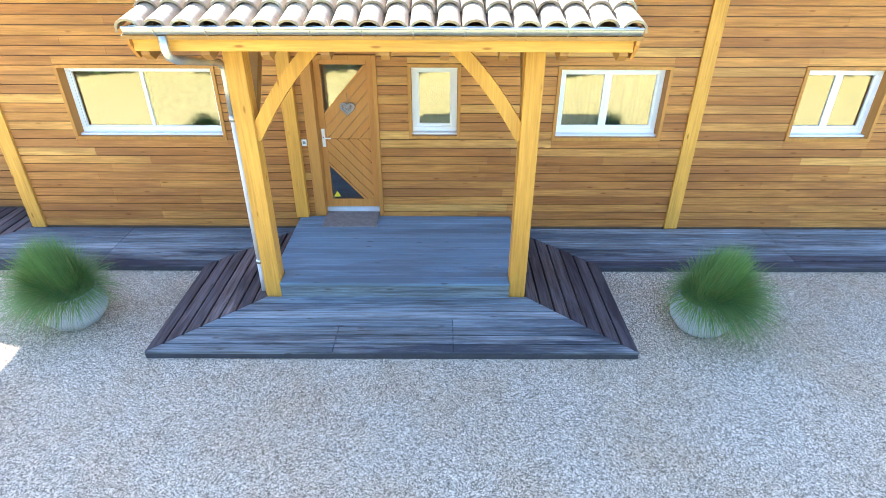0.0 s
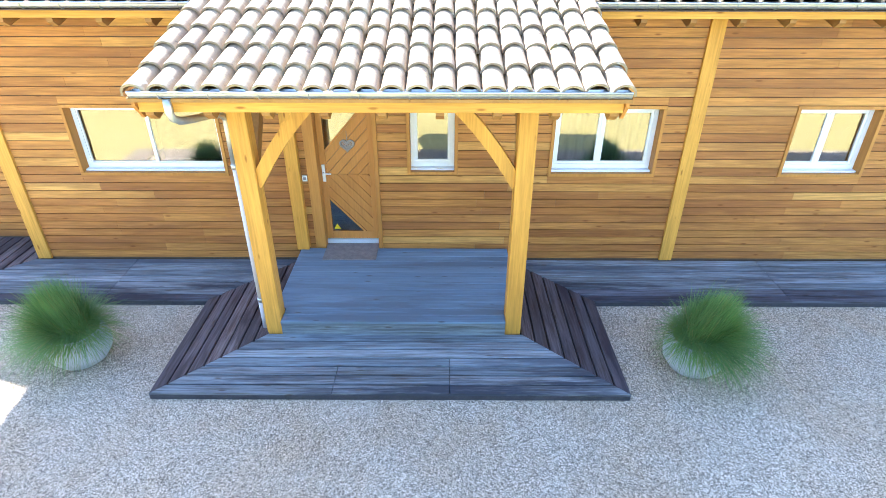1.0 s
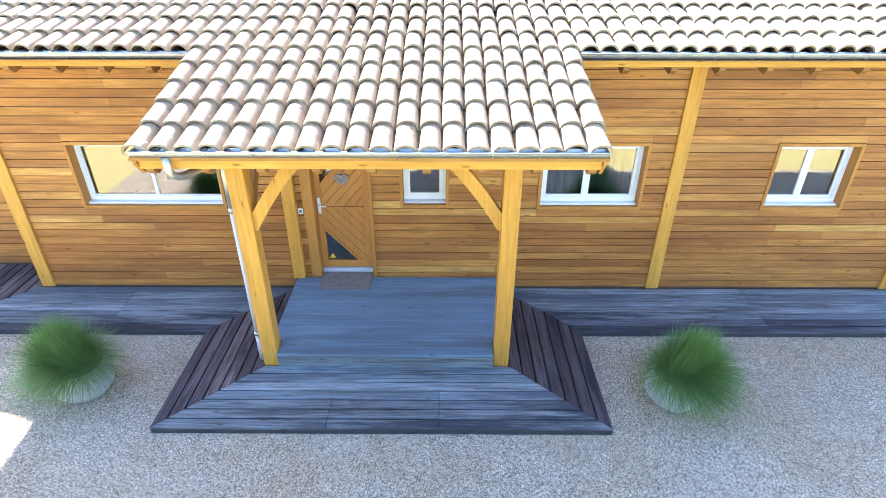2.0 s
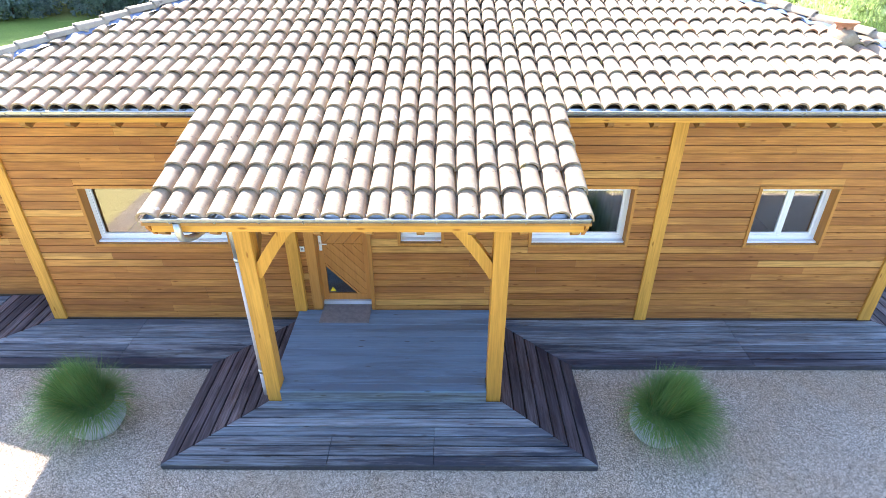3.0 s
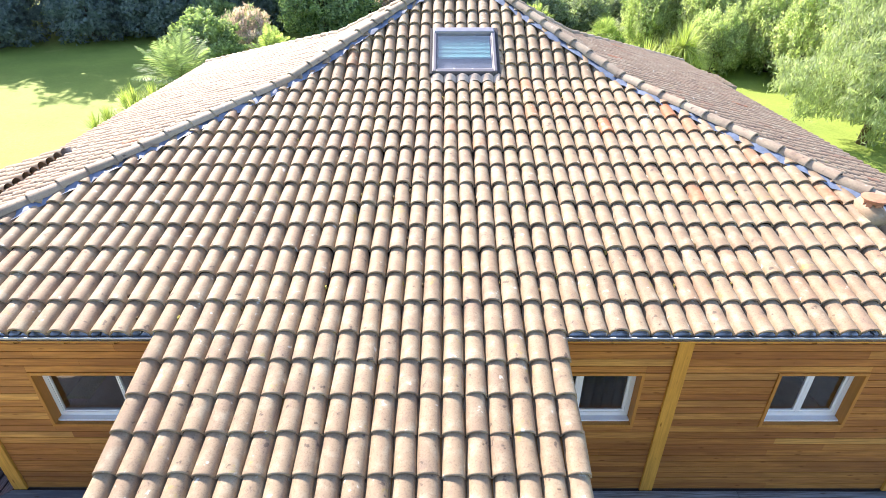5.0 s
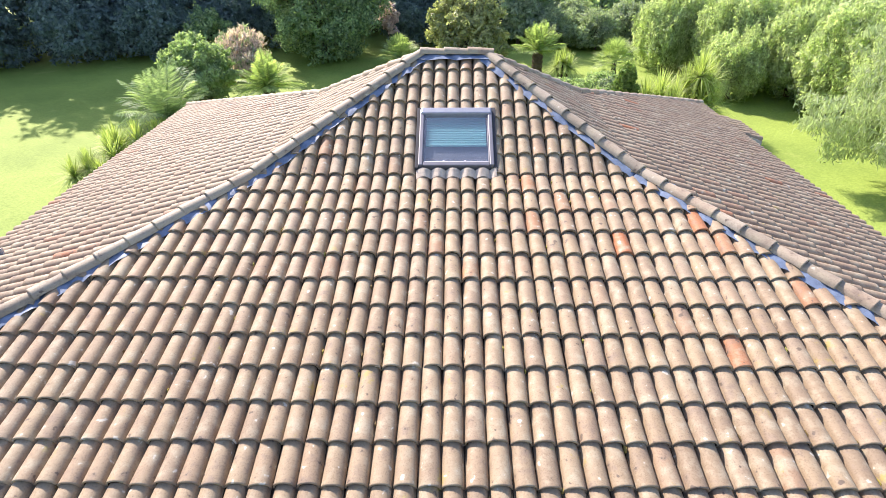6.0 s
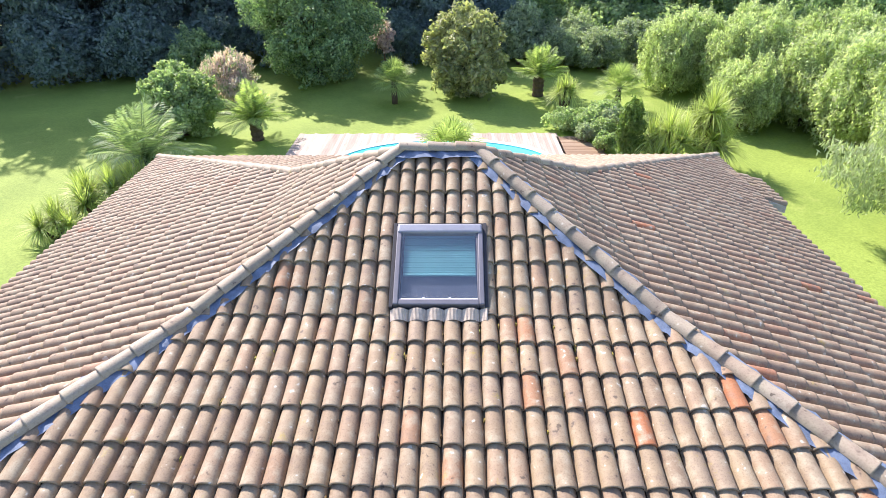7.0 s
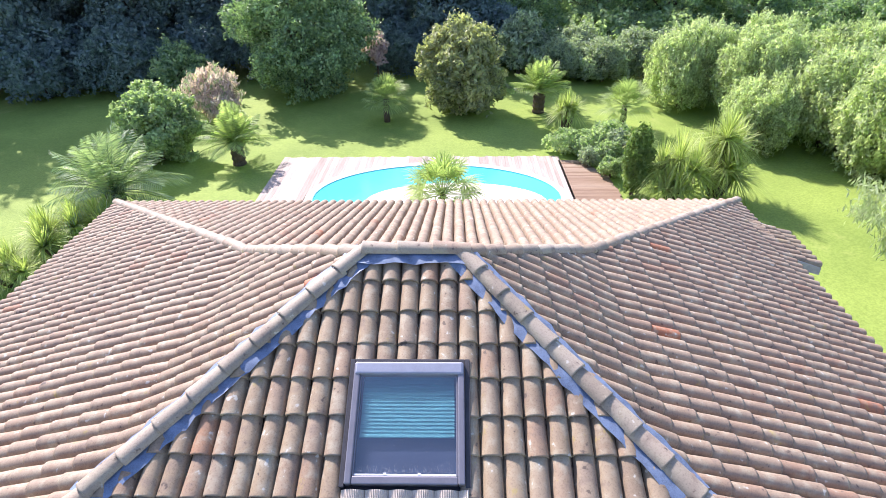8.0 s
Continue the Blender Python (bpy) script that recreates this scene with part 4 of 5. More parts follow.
# ---- lean-to roofs on the sides ----
def side_roof(name, sgn, edge_x, out, y0, y1, drop, top=Z_EAVE + 0.05):
    """A short tiled lean-to carrying the side slope on past the eave."""
    t = empty(name, parent=house, label="tiled lean-to carried on from the side slope")
    z0, z1 = top, top - drop
    x1 = edge_x + sgn * out
    part("deck", prism(bmesh.new(), [(edge_x - sgn * 0.3, y0, z0 + 0.03), (x1, y0, z1 - 0.03), (x1, y0, z1 - 0.07), (edge_x - sgn * 0.3, y0, z0 - 0.05)], (0, y1 - y0, 0)), M["timber_y"], t)
    for y in (y0 - 0.03, y1):
        part("barge_board", prism(bmesh.new(), [(edge_x - sgn * 0.5, y, z0 + 0.16), (x1 + sgn * 0.03, y, z1 + 0.02), (x1 + sgn * 0.03, y, z1 - 0.15), (edge_x - sgn * 0.5, y, z0 - 0.06)], (0, 0.03, 0)), M["barge"], t, "pale weathered barge board")
    part("post", boxed(x1 - sgn * 0.4 - 0.07, x1 - sgn * 0.4 + 0.07, y0 + 0.1, y0 + 0.24, 0.0, z1 - 0.06, 0.006), M["timber_z"], t)
    part("post", boxed(x1 - sgn * 0.4 - 0.07, x1 - sgn * 0.4 + 0.07, y1 - 0.24, y1 - 0.1, 0.0, z1 - 0.06, 0.006), M["timber_z"], t)
    sl = Slope((x1 + sgn * 0.04, 0, 0), (0, sgn, 0), (-sgn, 0, 0), ((0, z1 + 0.02), (out + 0.4, z0 + 0.06)))
    rows = max(2, round((out + 0.4) / 0.37))
    st = (out + 0.4) / rows
    vs, fs = [], []
    for r in range(rows):
        y = y0 + 0.1
        while y < y1:
            m = sl.stand(y * sgn, r * st, (r + 1) * st) @ jitter()
            b = len(vs)
            vs += [m @ Vector(v) for v in tile_verts]
            fs += [tuple(b + i for i in f) for f in tile_faces]
            y += PITCH
    me = bpy.data.meshes.new("tiles")
    me.from_pydata(vs, [], fs)
    me.materials.append(M["tile_many"])
    me.polygons.foreach_set("use_smooth", [i % len(tile_faces) < len(tile_faces) * 2 // 3 for i in range(len(fs))])
    ob = new("tiles", me)
    ob.parent = t
    ob["kind"] = "stuff"


side_roof("lean_to", 1, RIGHT_X + 0.56, 0.72, 19.0, 20.6, 0.30, Z_EAVE - 0.52)
side_roof("lean_to", -1, LEFT_X, 2.1, 8.52, 11.7, 0.78)

# ---- curtains behind the glass ----
def curtain(x0, x1, z0, z1, y):
    bm = bmesh.new()
    n = int((x1 - x0) / 0.02)
    rows = [[bm.verts.new((x0 + (x1 - x0) * i / n, y + 0.03 * math.sin(i * 0.9) + 0.012 * math.sin(i * 0.37), z)) for z in (z0, z1)] for i in range(n + 1)]
    for a, b in zip(rows, rows[1:]):
        bm.faces.new((a[0], b[0], b[1], a[1]))
    bmesh.ops.solidify(bm, geom=bm.faces[:], thickness=0.004)
    return tagged(part("curtain", bm, M["curtain"], None, smooth=True), "blue-grey striped curtain hanging behind the window", "curtain")


curtain(1.22, 2.65, 0.3, 2.6, WALL_Y + 0.42)


# ---- potted grasses ----
def lathe(bm, prof, sides=28):
    rows = [[bm.verts.new((r * math.cos(2 * math.pi * k / sides), r * math.sin(2 * math.pi * k / sides), z)) for k in range(sides)] for r, z in prof]
    for a, b in zip(rows, rows[1:]):
        for k in range(sides):
            bm.faces.new((a[k], a[(k + 1) % sides], b[(k + 1) % sides], b[k]))
    return bm


def blades(n, length, width, spread, seed, base_r=0.12, droop=1.0, lean=(0, 0), z0=0.0, up=0.25):
    """Many narrow arching leaves out of one root."""
    r = np.random.RandomState(seed)
    az = r.uniform(0, 2 * np.pi, n)
    el = r.uniform(up, 1.52, n) ** 1.0
    ln = length * r.uniform(0.65, 1.1, n)
    br = base_r * np.sqrt(r.uniform(0, 1, n))
    ba = r.uniform(0, 2 * np.pi, n)
    segs = 4
    verts = np.zeros((n, (segs + 1) * 2, 3))
    d = np.stack([np.cos(az) * np.cos(el) * spread, np.sin(az) * np.cos(el) * spread, np.sin(el)], 1)
    side = np.stack([-np.sin(az), np.cos(az), np.zeros(n)], 1)
    p0 = np.stack([br * np.cos(ba), br * np.sin(ba), np.full(n, z0)], 1)
    g = droop * r.uniform(0.5, 1.2, n)
    for i in range(segs + 1):
        k = i / segs
        c = p0 + d * (ln * k)[:, None]
        c[:, 2] -= g * length * 0.55 * k ** 2.2 * np.cos(el)
        c[:, 0] += lean[0] * k
        c[:, 1] += lean[1] * k
        w = width * (1 - k) ** 0.6 * 0.5 + width * 0.06
        verts[:, 2 * i] = c - side * w
        verts[:, 2 * i + 1] = c + side * w
    m = (segs + 1) * 2
    faces = []
    for j in range(n):
        for i in range(segs):
            b = j * m + 2 * i
            faces.append((b, b + 1, b + 3, b + 2))
    return verts.reshape(-1, 3), faces


def raw_part(name, verts, faces, material, parent, label="", smooth=False):
    me = bpy.data.meshes.new(name)
    me.from_pydata([tuple(v) for v in verts], [], faces)
    me.materials.append(material)
    if smooth:
        me.polygons.foreach_set("use_smooth", [True] * len(me.polygons))
    ob = new(name, me)
    ob.parent = parent
    if label:
        ob["label"] = label
    return ob


M["grass_leaf"] = leaf_material("ornamental_grass", (0.05, 0.115, 0.04), (0.17, 0.30, 0.11), 0.35)
M["grass_dry"] = leaf_material("dry_grass_tips", (0.20, 0.20, 0.07), (0.34, 0.30, 0.12), 0.3)


def potted_grass(at, lean, seed, label):
    p = empty("potted_grass", label=label, category="potted plant", group="pots beside the entrance")
    prof = [(1.03 * r, z) for r, z in ((0.0, 0.0), (0.17, 0.0), (0.24, 0.05), (0.315, 0.16), (0.335, 0.27), (0.31, 0.38), (0.275, 0.44), (0.285, 0.455), (0.265, 0.46), (0.25, 0.43), (0.25, 0.40), (0.0, 0.40))]
    pot = part("pot", lathe(bmesh.new(), prof[:11]), M["pot"], p, "round grey glazed pot", True)
    part("soil", lathe(bmesh.new(), [(0.0, 0.415), (0.258, 0.41)]), M["soil"], p)
    v, f = blades(6200, 0.68, 0.0058, 1.0, seed, 0.17, 1.1, lean, 0.41, 0.26)
    raw_part("foliage", v, f, M["grass_leaf"], p, "fine arching green leaves")
    v, f = blades(420, 0.72, 0.0052, 1.0, seed + 5, 0.19, 1.3, lean, 0.41, 0.2)
    raw_part("dry_foliage", v, f, M["grass_dry"], p, "straw-coloured drooping tips")
    p.location = at
    return p


potted_grass((-4.51, 5.38, 0.0), (-0.16, 0.02), 11, "fine green grass in a grey pot on gravel")
potted_grass((2.62, 5.28, 0.0), (0.17, -0.04), 23, "wind-leaned green grass in a grey pot on gravel")


# ---- garden plants ----
M["bark"] = plain("bark", (0.11, 0.08, 0.055), 0.95, 0, 0.4, 9, 0.8, 0.02, (1, 1, 0.3))
# Haze is painted into leaf_dark as a blue lift, and partly into leaf_mid.
M["leaf_dark"] = leaf_material("hazy_wood_leaf", (0.115, 0.168, 0.195), (0.225, 0.305, 0.31), 0.4)
M["leaf_mid"] = leaf_material("broad_leaf", (0.13, 0.205, 0.14), (0.42, 0.53, 0.31), 0.48)
M["leaf_tree"] = leaf_material("spreading_tree_leaf", (0.085, 0.15, 0.09), (0.38, 0.51, 0.26), 0.34)
M["leaf_light"] = leaf_material("fresh_leaf", (0.16, 0.24, 0.12), (0.52, 0.60, 0.35), 0.48)
M["leaf_hedge"] = leaf_material("laurel_leaf", (0.19, 0.25, 0.125), (0.68, 0.72, 0.46), 0.5)
M["leaf_willow"] = leaf_material("willow_leaf", (0.25, 0.30, 0.19), (0.50, 0.55, 0.38), 0.45)
M["leaf_magnolia"] = leaf_material("magnolia_leaf", (0.17, 0.20, 0.12), (0.54, 0.53, 0.28), 0.42, 0.3)
M["leaf_olive"] = leaf_material("grey_green_leaf", (0.17, 0.22, 0.17), (0.52, 0.57, 0.41), 0.45)
M["blossom"] = leaf_material("pink_blossom", (0.46, 0.32, 0.37), (0.92, 0.72, 0.80), 0.42)
M["palm_leaf"] = leaf_material("palm_frond", (0.19, 0.26, 0.11), (0.54, 0.61, 0.28), 0.5)
M["silver_frond"] = leaf_material("silver_palm_frond", (0.16, 0.225, 0.14), (0.45, 0.53, 0.32), 0.45)
M["yucca_leaf"] = leaf_material("sword_leaf", (0.22, 0.28, 0.09), (0.60, 0.65, 0.27), 0.45)
M["cypress_leaf"] = leaf_material("cypress_leaf", (0.09, 0.155, 0.04), (0.24, 0.34, 0.09), 0.3)


def leaf_cloud(lobes, n, size, seed, long=1.6, hang=0.0):
    """Small leaves over lobes (centre, radii): mostly near the shell, with gaps."""
    r = np.random.RandomState(seed)
    wts = np.array([l[1][0] * l[1][2] for l in lobes])
    pick = r.choice(len(lobes), n, p=wts / wts.sum())
    c = np.array([l[0] for l in lobes])[pick]
    rad = np.array([l[1] for l in lobes])[pick]
    d = r.normal(size=(n, 3))
    d /= np.linalg.norm(d, axis=1)[:, None]
    k = 1 - np.abs(r.normal(0, 0.22, n))
    twigs = r.normal(size=(len(lobes), 15, 3)) + np.array([0, 0, 0.25])
    twigs /= np.linalg.norm(twigs, axis=2)[:, :, None]
    reach = r.uniform(0.85, 1.38, (len(lobes), 15))
    w = r.randint(0, 15, n)
    shoot = twigs[pick, w] * (reach[pick, w] * r.uniform(0.55, 1.0, n) ** 0.6)[:, None] + r.normal(0, 0.13, (n, 3))
    p = c + np.where((r.uniform(size=n) < 0.62)[:, None], shoot, d * k[:, None]) * rad
    keep = p[:, 2] > 0.03
    p, d = p[keep], d[keep]
    m = len(p)
    nrm = d + r.normal(0, 0.55, (m, 3)) + np.array([0, 0, 0.45])
    nrm /= np.linalg.norm(nrm, axis=1)[:, None]
    t = np.cross(nrm, r.normal(size=(m, 3)))
    t[:, 2] -= hang
    t /= np.linalg.norm(t, axis=1)[:, None]
    b = np.cross(nrm, t)
    s = (size * r.uniform(0.6, 1.3, m))[:, None]
    v = np.stack([p - t * s * long / 2, p + b * s / 2 + nrm * s * 0.12, p + t * s * long / 2, p - b * s / 2 + nrm * s * 0.12], 1).reshape(-1, 3)
    return v, [(4 * i, 4 * i + 1, 4 * i + 2, 4 * i + 3) for i in range(m)]


def crown_lobes(h, r, base, count, seed, top=0.75, irregular=0.42, clump=1.0, shoot=1.0):
    """Lobes spread over an egg-shaped crown between base and h."""
    q = random.Random(seed)
    mid, half = (h + base) / 2, (h - base) / 2
    out = [((0, 0, mid), (r * 0.62, r * 0.62, half * 0.72))]
    far = 0.68 + 0.14 * (1 - clump)
    for i in range(count):
        a = i * 2.399 + q.uniform(-0.4, 0.4)
        z = -0.9 + 1.8 * (i + 0.5) / count
        w = math.sqrt(max(0.05, 1 - z * z)) * (1 - (1 - top) * max(0, z))
        rr = r * q.uniform(0.20, 0.46) * clump
        k = far * (1 + q.uniform(-irregular, irregular) * clump)
        out.append(((r * w * k * math.cos(a), r * w * k * math.sin(a), mid + half * z * 0.76), (rr, rr, rr * q.uniform(0.7, 0.95) * shoot)))
    return out


def tree(name, h, r, base, leaf, n, size, seed, label, category="tree", group="", lobes=16, stem=0.12, long=1.6, hang=0.0, extra=None, clump=1.0, shoot=1.0):
    """Tapered trunk, limbs into the lobes, crown of many small leaves."""
    t = empty(name, label=label, category=category, group=group)
    lb = crown_lobes(h, r, base, lobes, seed, clump=clump, shoot=shoot)
    q = random.Random(seed)
    bm = bmesh.new()
    top = base + (h - base) * 0.55
    pts = [(0, 0, -0.1), (q.uniform(-.05, .05), q.uniform(-.05, .05), top * 0.35), (q.uniform(-.12, .12), q.uniform(-.12, .12), top * 0.7), (q.uniform(-.2, .2), q.uniform(-.2, .2), top)]
    tube(bm, pts, [stem * 1.25, stem, stem * 0.75, stem * 0.3], 8)
    part("trunk", bm, M["bark"], t, "", True)
    bm = bmesh.new()
    for c, rad in lb[1::2]:
        s = Vector(pts[1]).lerp(Vector(pts[2]), q.random())
        e = Vector(c)
        m = s.lerp(e, 0.5) + Vector((0, 0, 0.08 * r))
        tube(bm, [s, m, e], [stem * 0.45, stem * 0.28, stem * 0.1], 5)
    part("branchwork", bm, M["bark"], t)
    v, f = leaf_cloud(lb, n, size, seed, long, hang)
    raw_part("crown", v, f, leaf, t)
    if extra:
        v, f = leaf_cloud(lb, n * 5, size * 0.8, seed + 50, long, hang)
        raw_part("blossom", v, f, extra, t)
    return t


def put(ob, x, y, z=0.0, turn=0.0, s=1.0):
    ob.matrix_basis = pose(x, y, z, 0, 0, turn) @ Matrix.Scale(s, 4)
    return ob


def again(ob, x, y, turn, s=1.0, sz=1.0, label=""):
    c = copy_thing(ob, pose(x, y, 0, 0, 0, turn))
    c.scale = (s, s, s * sz)
    return tagged(c, label)


def frond_palm(name, trunk_h, trunk_r, n, length, seed, label, group="", droop=0.42, low=6, leaf=None):
    """A date palm: stout trunk, arching feather fronds of single leaflets."""
    t = empty(name, label=label, category="palm tree", group=group)
    q = np.random.RandomState(seed)
    bm = bmesh.new()
    k = 9
    tube(bm, [(0, 0, -0.1 + (trunk_h + 0.1) * i / k) for i in range(k + 1)], [trunk_r * (1.15 if i % 2 else 0.95) for i in range(k + 1)], 12)
    part("trunk", bm, M["bark"], t, "trunk rough with old leaf bases")
    for j in range(n):
        vs, fs = [], []
        stems = bmesh.new()
        az = j * 2.399 + q.uniform(-0.2, 0.2)
        el = math.radians(84 - (84 - low) * (j / n) + q.uniform(-6, 6))
        L = length * q.uniform(0.85, 1.1)
        d = Vector((math.cos(az) * math.cos(el), math.sin(az) * math.cos(el), math.sin(el)))
        o = Vector((0, 0, trunk_h))
        side = Vector((-math.sin(az), math.cos(az), 0))
        pts = []
        for i in range(9):
            u = i / 8
            p = o + d * L * u
            p.z -= L * droop * u ** 2.1 * (0.35 + math.cos(el))
            pts.append(p)
        tube(stems, pts, [0.022 * (1 - 0.09 * i) for i in range(9)], 4)
        m = 30
        for i in range(2, m):
            u = i / m
            x = u * 8
            a = int(min(7, x))
            p = pts[a].lerp(pts[a + 1], x - a)
            tan = (pts[a + 1] - pts[a]).normalized()
            up = side.cross(tan)
            ll = L * 0.24 * math.sin(math.pi * (0.12 + 0.85 * u)) + 0.05
            for sg in (1, -1):
                w = (side * sg * 0.8 + tan * 0.62 + up * 0.22 * q.uniform(0.3, 1.2)).normalized()
                e = p + w * ll * q.uniform(0.85, 1.1) - Vector((0, 0, ll * 0.18))
                h = tan * 0.028
                b = len(vs)
                mid = p.lerp(e, 0.5) + up * 0.015
                vs += [p - h * 0.5, mid - h, e, mid + h]
                fs.append((b, b + 1, b + 2, b + 3))
        vv = [stems.verts.new(v) for v in vs]
        for f in fs:
            stems.faces.new([vv[i] for i in f])
        part("frond", stems, leaf or M["palm_leaf"], t)
    return t


def fan_palm(name, trunk_h, trunk_r, n, reach, seed, label):
    """A fan palm: fibrous trunk, stalks with pleated round fans split into blades."""
    t = empty(name, label=label, category="palm tree")
    q = np.random.RandomState(seed)
    bm = bmesh.new()
    tube(bm, [(0, 0, -0.1), (0.01, 0, trunk_h * 0.5), (0, 0.01, trunk_h)], [trunk_r * 0.9, trunk_r * 1.05, trunk_r * 0.8], 10)
    part("trunk", bm, M["bark"], t, "fibrous brown trunk", True)
    for j in range(n):
        stalks = bmesh.new()
        vs, fs = [], []
        az = j * 2.399 + q.uniform(-0.2, 0.2)
        el = math.radians(80 - 105 * (j / n) + q.uniform(-8, 8))
        d = Vector((math.cos(az) * math.cos(el), math.sin(az) * math.cos(el), math.sin(el)))
        o = Vector((0, 0, trunk_h))
        c = o + d * reach * 0.52 * q.uniform(0.85, 1.1)
        tube(stalks, [o, c], [0.014, 0.008], 4)
        side = d.cross(Vector((0, 0, 1))).normalized()
        up = side.cross(d).normalized()
        for i in range(17):
            a = math.radians(-112 + 224 * i / 16)
            w = (d * math.cos(a) + side * math.sin(a) + up * 0.10).normalized()
            L = reach * 0.5 * (0.72 + 0.28 * math.cos(a)) * q.uniform(0.9, 1.08)
            g = w.cross(up).normalized() * 0.024 * (reach / 1.2)
            e = c + w * L - Vector((0, 0, L * 0.22))
            m1 = c + w * L * 0.55
            b = len(vs)
            vs += [c, m1 - g, e, m1 + g]
            fs.append((b, b + 1, b + 2, b + 3))
        vv = [stalks.verts.new(v) for v in vs]
        for f in fs:
            stalks.faces.new([vv[i] for i in f])
        part("fan", stalks, M["palm_leaf"], t)
    return t


def sword_plant(name, heads, length, n, seed, label, material=None, width=0.045):
    """Rosettes of stiff sword leaves on short stems."""
    t = empty(name, label=label, category="yucca")
    for x, y, z in heads:
        bm = bmesh.new()
        tube(bm, [(x * 0.3, y * 0.3, -0.05), (x * 0.75, y * 0.75, z * 0.5), (x, y, z)], [0.10, 0.08, 0.07], 8)
        part("stem", bm, M["bark"], t, "", True)
    for i, (x, y, z) in enumerate(heads):
        v, f = blades(n, length, width, 1.0, seed + i, 0.05, 0.75, (0, 0), 0.0, -0.35)
        raw_part("rosette", v + np.array([x, y, z]), f, material or M["yucca_leaf"], t)
    return t

# ---- the garden behind the house ----
put(frond_palm("date_palm", 1.0, 0.27, 34, 1.95, 1, "young date palm with a stout trunk on the lawn", "date palms", 0.30, 10), -8.7, 31.9)
put(frond_palm("date_palm", 1.1, 0.30, 36, 2.1, 2, "yellow-green date palm with upright fronds", "date palms", 0.30, 16), 5.4, 38.9)
put(frond_palm("date_palm", 0.95, 0.32, 44, 3.0, 3, "wide date palm with long silvery arching fronds", "date palms", 0.40, 4, M["silver_frond"]), -11.5, 27.0)
put(fan_palm("fan_palm", 1.2, 0.17, 46, 1.45, 4, "fan palm with a fibrous trunk in tree shade"), -2.7, 37.5)
put(fan_palm("fan_palm", 1.15, 0.15, 42, 1.5, 5, "fan palm among the shrubs beside the lawn"), 9.25, 36.2)
put(fan_palm("fan_palm", 2.3, 0.10, 44, 1.45, 6, "slim fan palm between house and pool"), 0.5, 24.0)
put(sword_plant("yucca", [(0, 0, 2.25), (0.5, 0.3, 1.8), (-0.35, 0.4, 1.6), (0.1, -0.35, 1.2), (0.55, -0.2, 0.8), (-0.4, -0.1, 0.8)], 1.3, 230, 31, "tall branched cordyline with drooping sword leaves"), 10.85, 28.6)
put(sword_plant("yucca", [(0, 0, 1.5), (0.5, -0.3, 1.2), (-0.5, 0.2, 1.1), (0.1, -0.5, 0.6), (-0.35, -0.3, 0.5)], 1.4, 230, 41, "broad yucca clump with arching yellow-green leaves"), 9.15, 28.3)
put(sword_plant("yucca", [(0, 0, 1.15), (0.35, 0.2, 0.85), (-0.3, 0.1, 0.8)], 1.05, 170, 51, "small spiky yucca at the edge of the lawn"), 6.4, 36.0)
put(sword_plant("yucca", [(0, 0, 1.2), (0.2, 0.5, 0.9)], 0.9, 140, 55, "spiky cordyline rising from the shrub bed"), 8.7, 31.2)
yl = put(sword_plant("yucca", [(0, 0, 0.8), (0.5, 0.5, 0.7), (-0.5, 0.3, 0.6), (0.1, -0.6, 0.6)], 1.05, 220, 61, "low yellow-green yucca clump beside the house"), -12.3, 24.4)
again(yl, -12.5, 22.6, 70, 0.8)
again(yl, -11.4, 25.6, 160, 0.95)
put(tree("magnolia", 5.3, 2.4, -0.7, M["leaf_magnolia"], 20000, 0.13, 71, "glossy olive-green magnolia on the lawn", lobes=56, stem=0.14, long=2.0, clump=0.65), 1.3, 38.9)
put(tree("broadleaf_tree", 8.2, 4.1, -0.7, M["leaf_tree"], 62000, 0.115, 72, "large spreading green tree at the lawn's edge", lobes=70, stem=0.25, clump=0.65), -8.1, 43.0)
put(tree("round_bush", 3.6, 1.95, -0.55, M["leaf_light"], 26000, 0.105, 73, "round light green shrub on the lawn", "shrub", lobes=50, clump=0.65), -12.4, 32.6)
put(tree("round_bush", 3.4, 1.5, 0.1, M["leaf_mid"], 5000, 0.14, 74, "dull green pointed shrub before the wood", "shrub", lobes=14), -15.6, 42.5)
put(tree("blossom_bush", 2.75, 1.6, 0.1, M["leaf_olive"], 1500, 0.09, 75, "shrub covered in faded pink blossom", "shrub", lobes=20, long=3.4, hang=-1.2, extra=M["blossom"]), -11.6, 37.8)
put(tree("blossom_bush", 3.2, 0.8, 1.0, M["blossom"], 2600, 0.12, 76, "slim small tree with pink leaves", "shrub", lobes=12, stem=0.06), -4.0, 45.0)
put(tree("round_bush", 4.0, 1.5, 0.1, M["leaf_olive"], 6000, 0.13, 77, "feathery grey-green shrub behind the lawn", "shrub", lobes=18, long=3.0), 5.0, 46.5)
put(tree("willow", 5.7, 2.75, 0.2, M["leaf_willow"], 46000, 0.05, 78, "weeping bamboo-like shrub with pale fine leaves", "shrub", lobes=30, stem=0.15, long=4.2, hang=1.5), 15.8, 22.5)
put(tree("cypress", 3.0, 0.52, -0.3, M["cypress_leaf"], 9000, 0.07, 79, "narrow columnar cypress by the terrace", "cypress", lobes=40, stem=0.06, long=2.4, hang=-0.8, shoot=1.8), 7.75, 28.7)

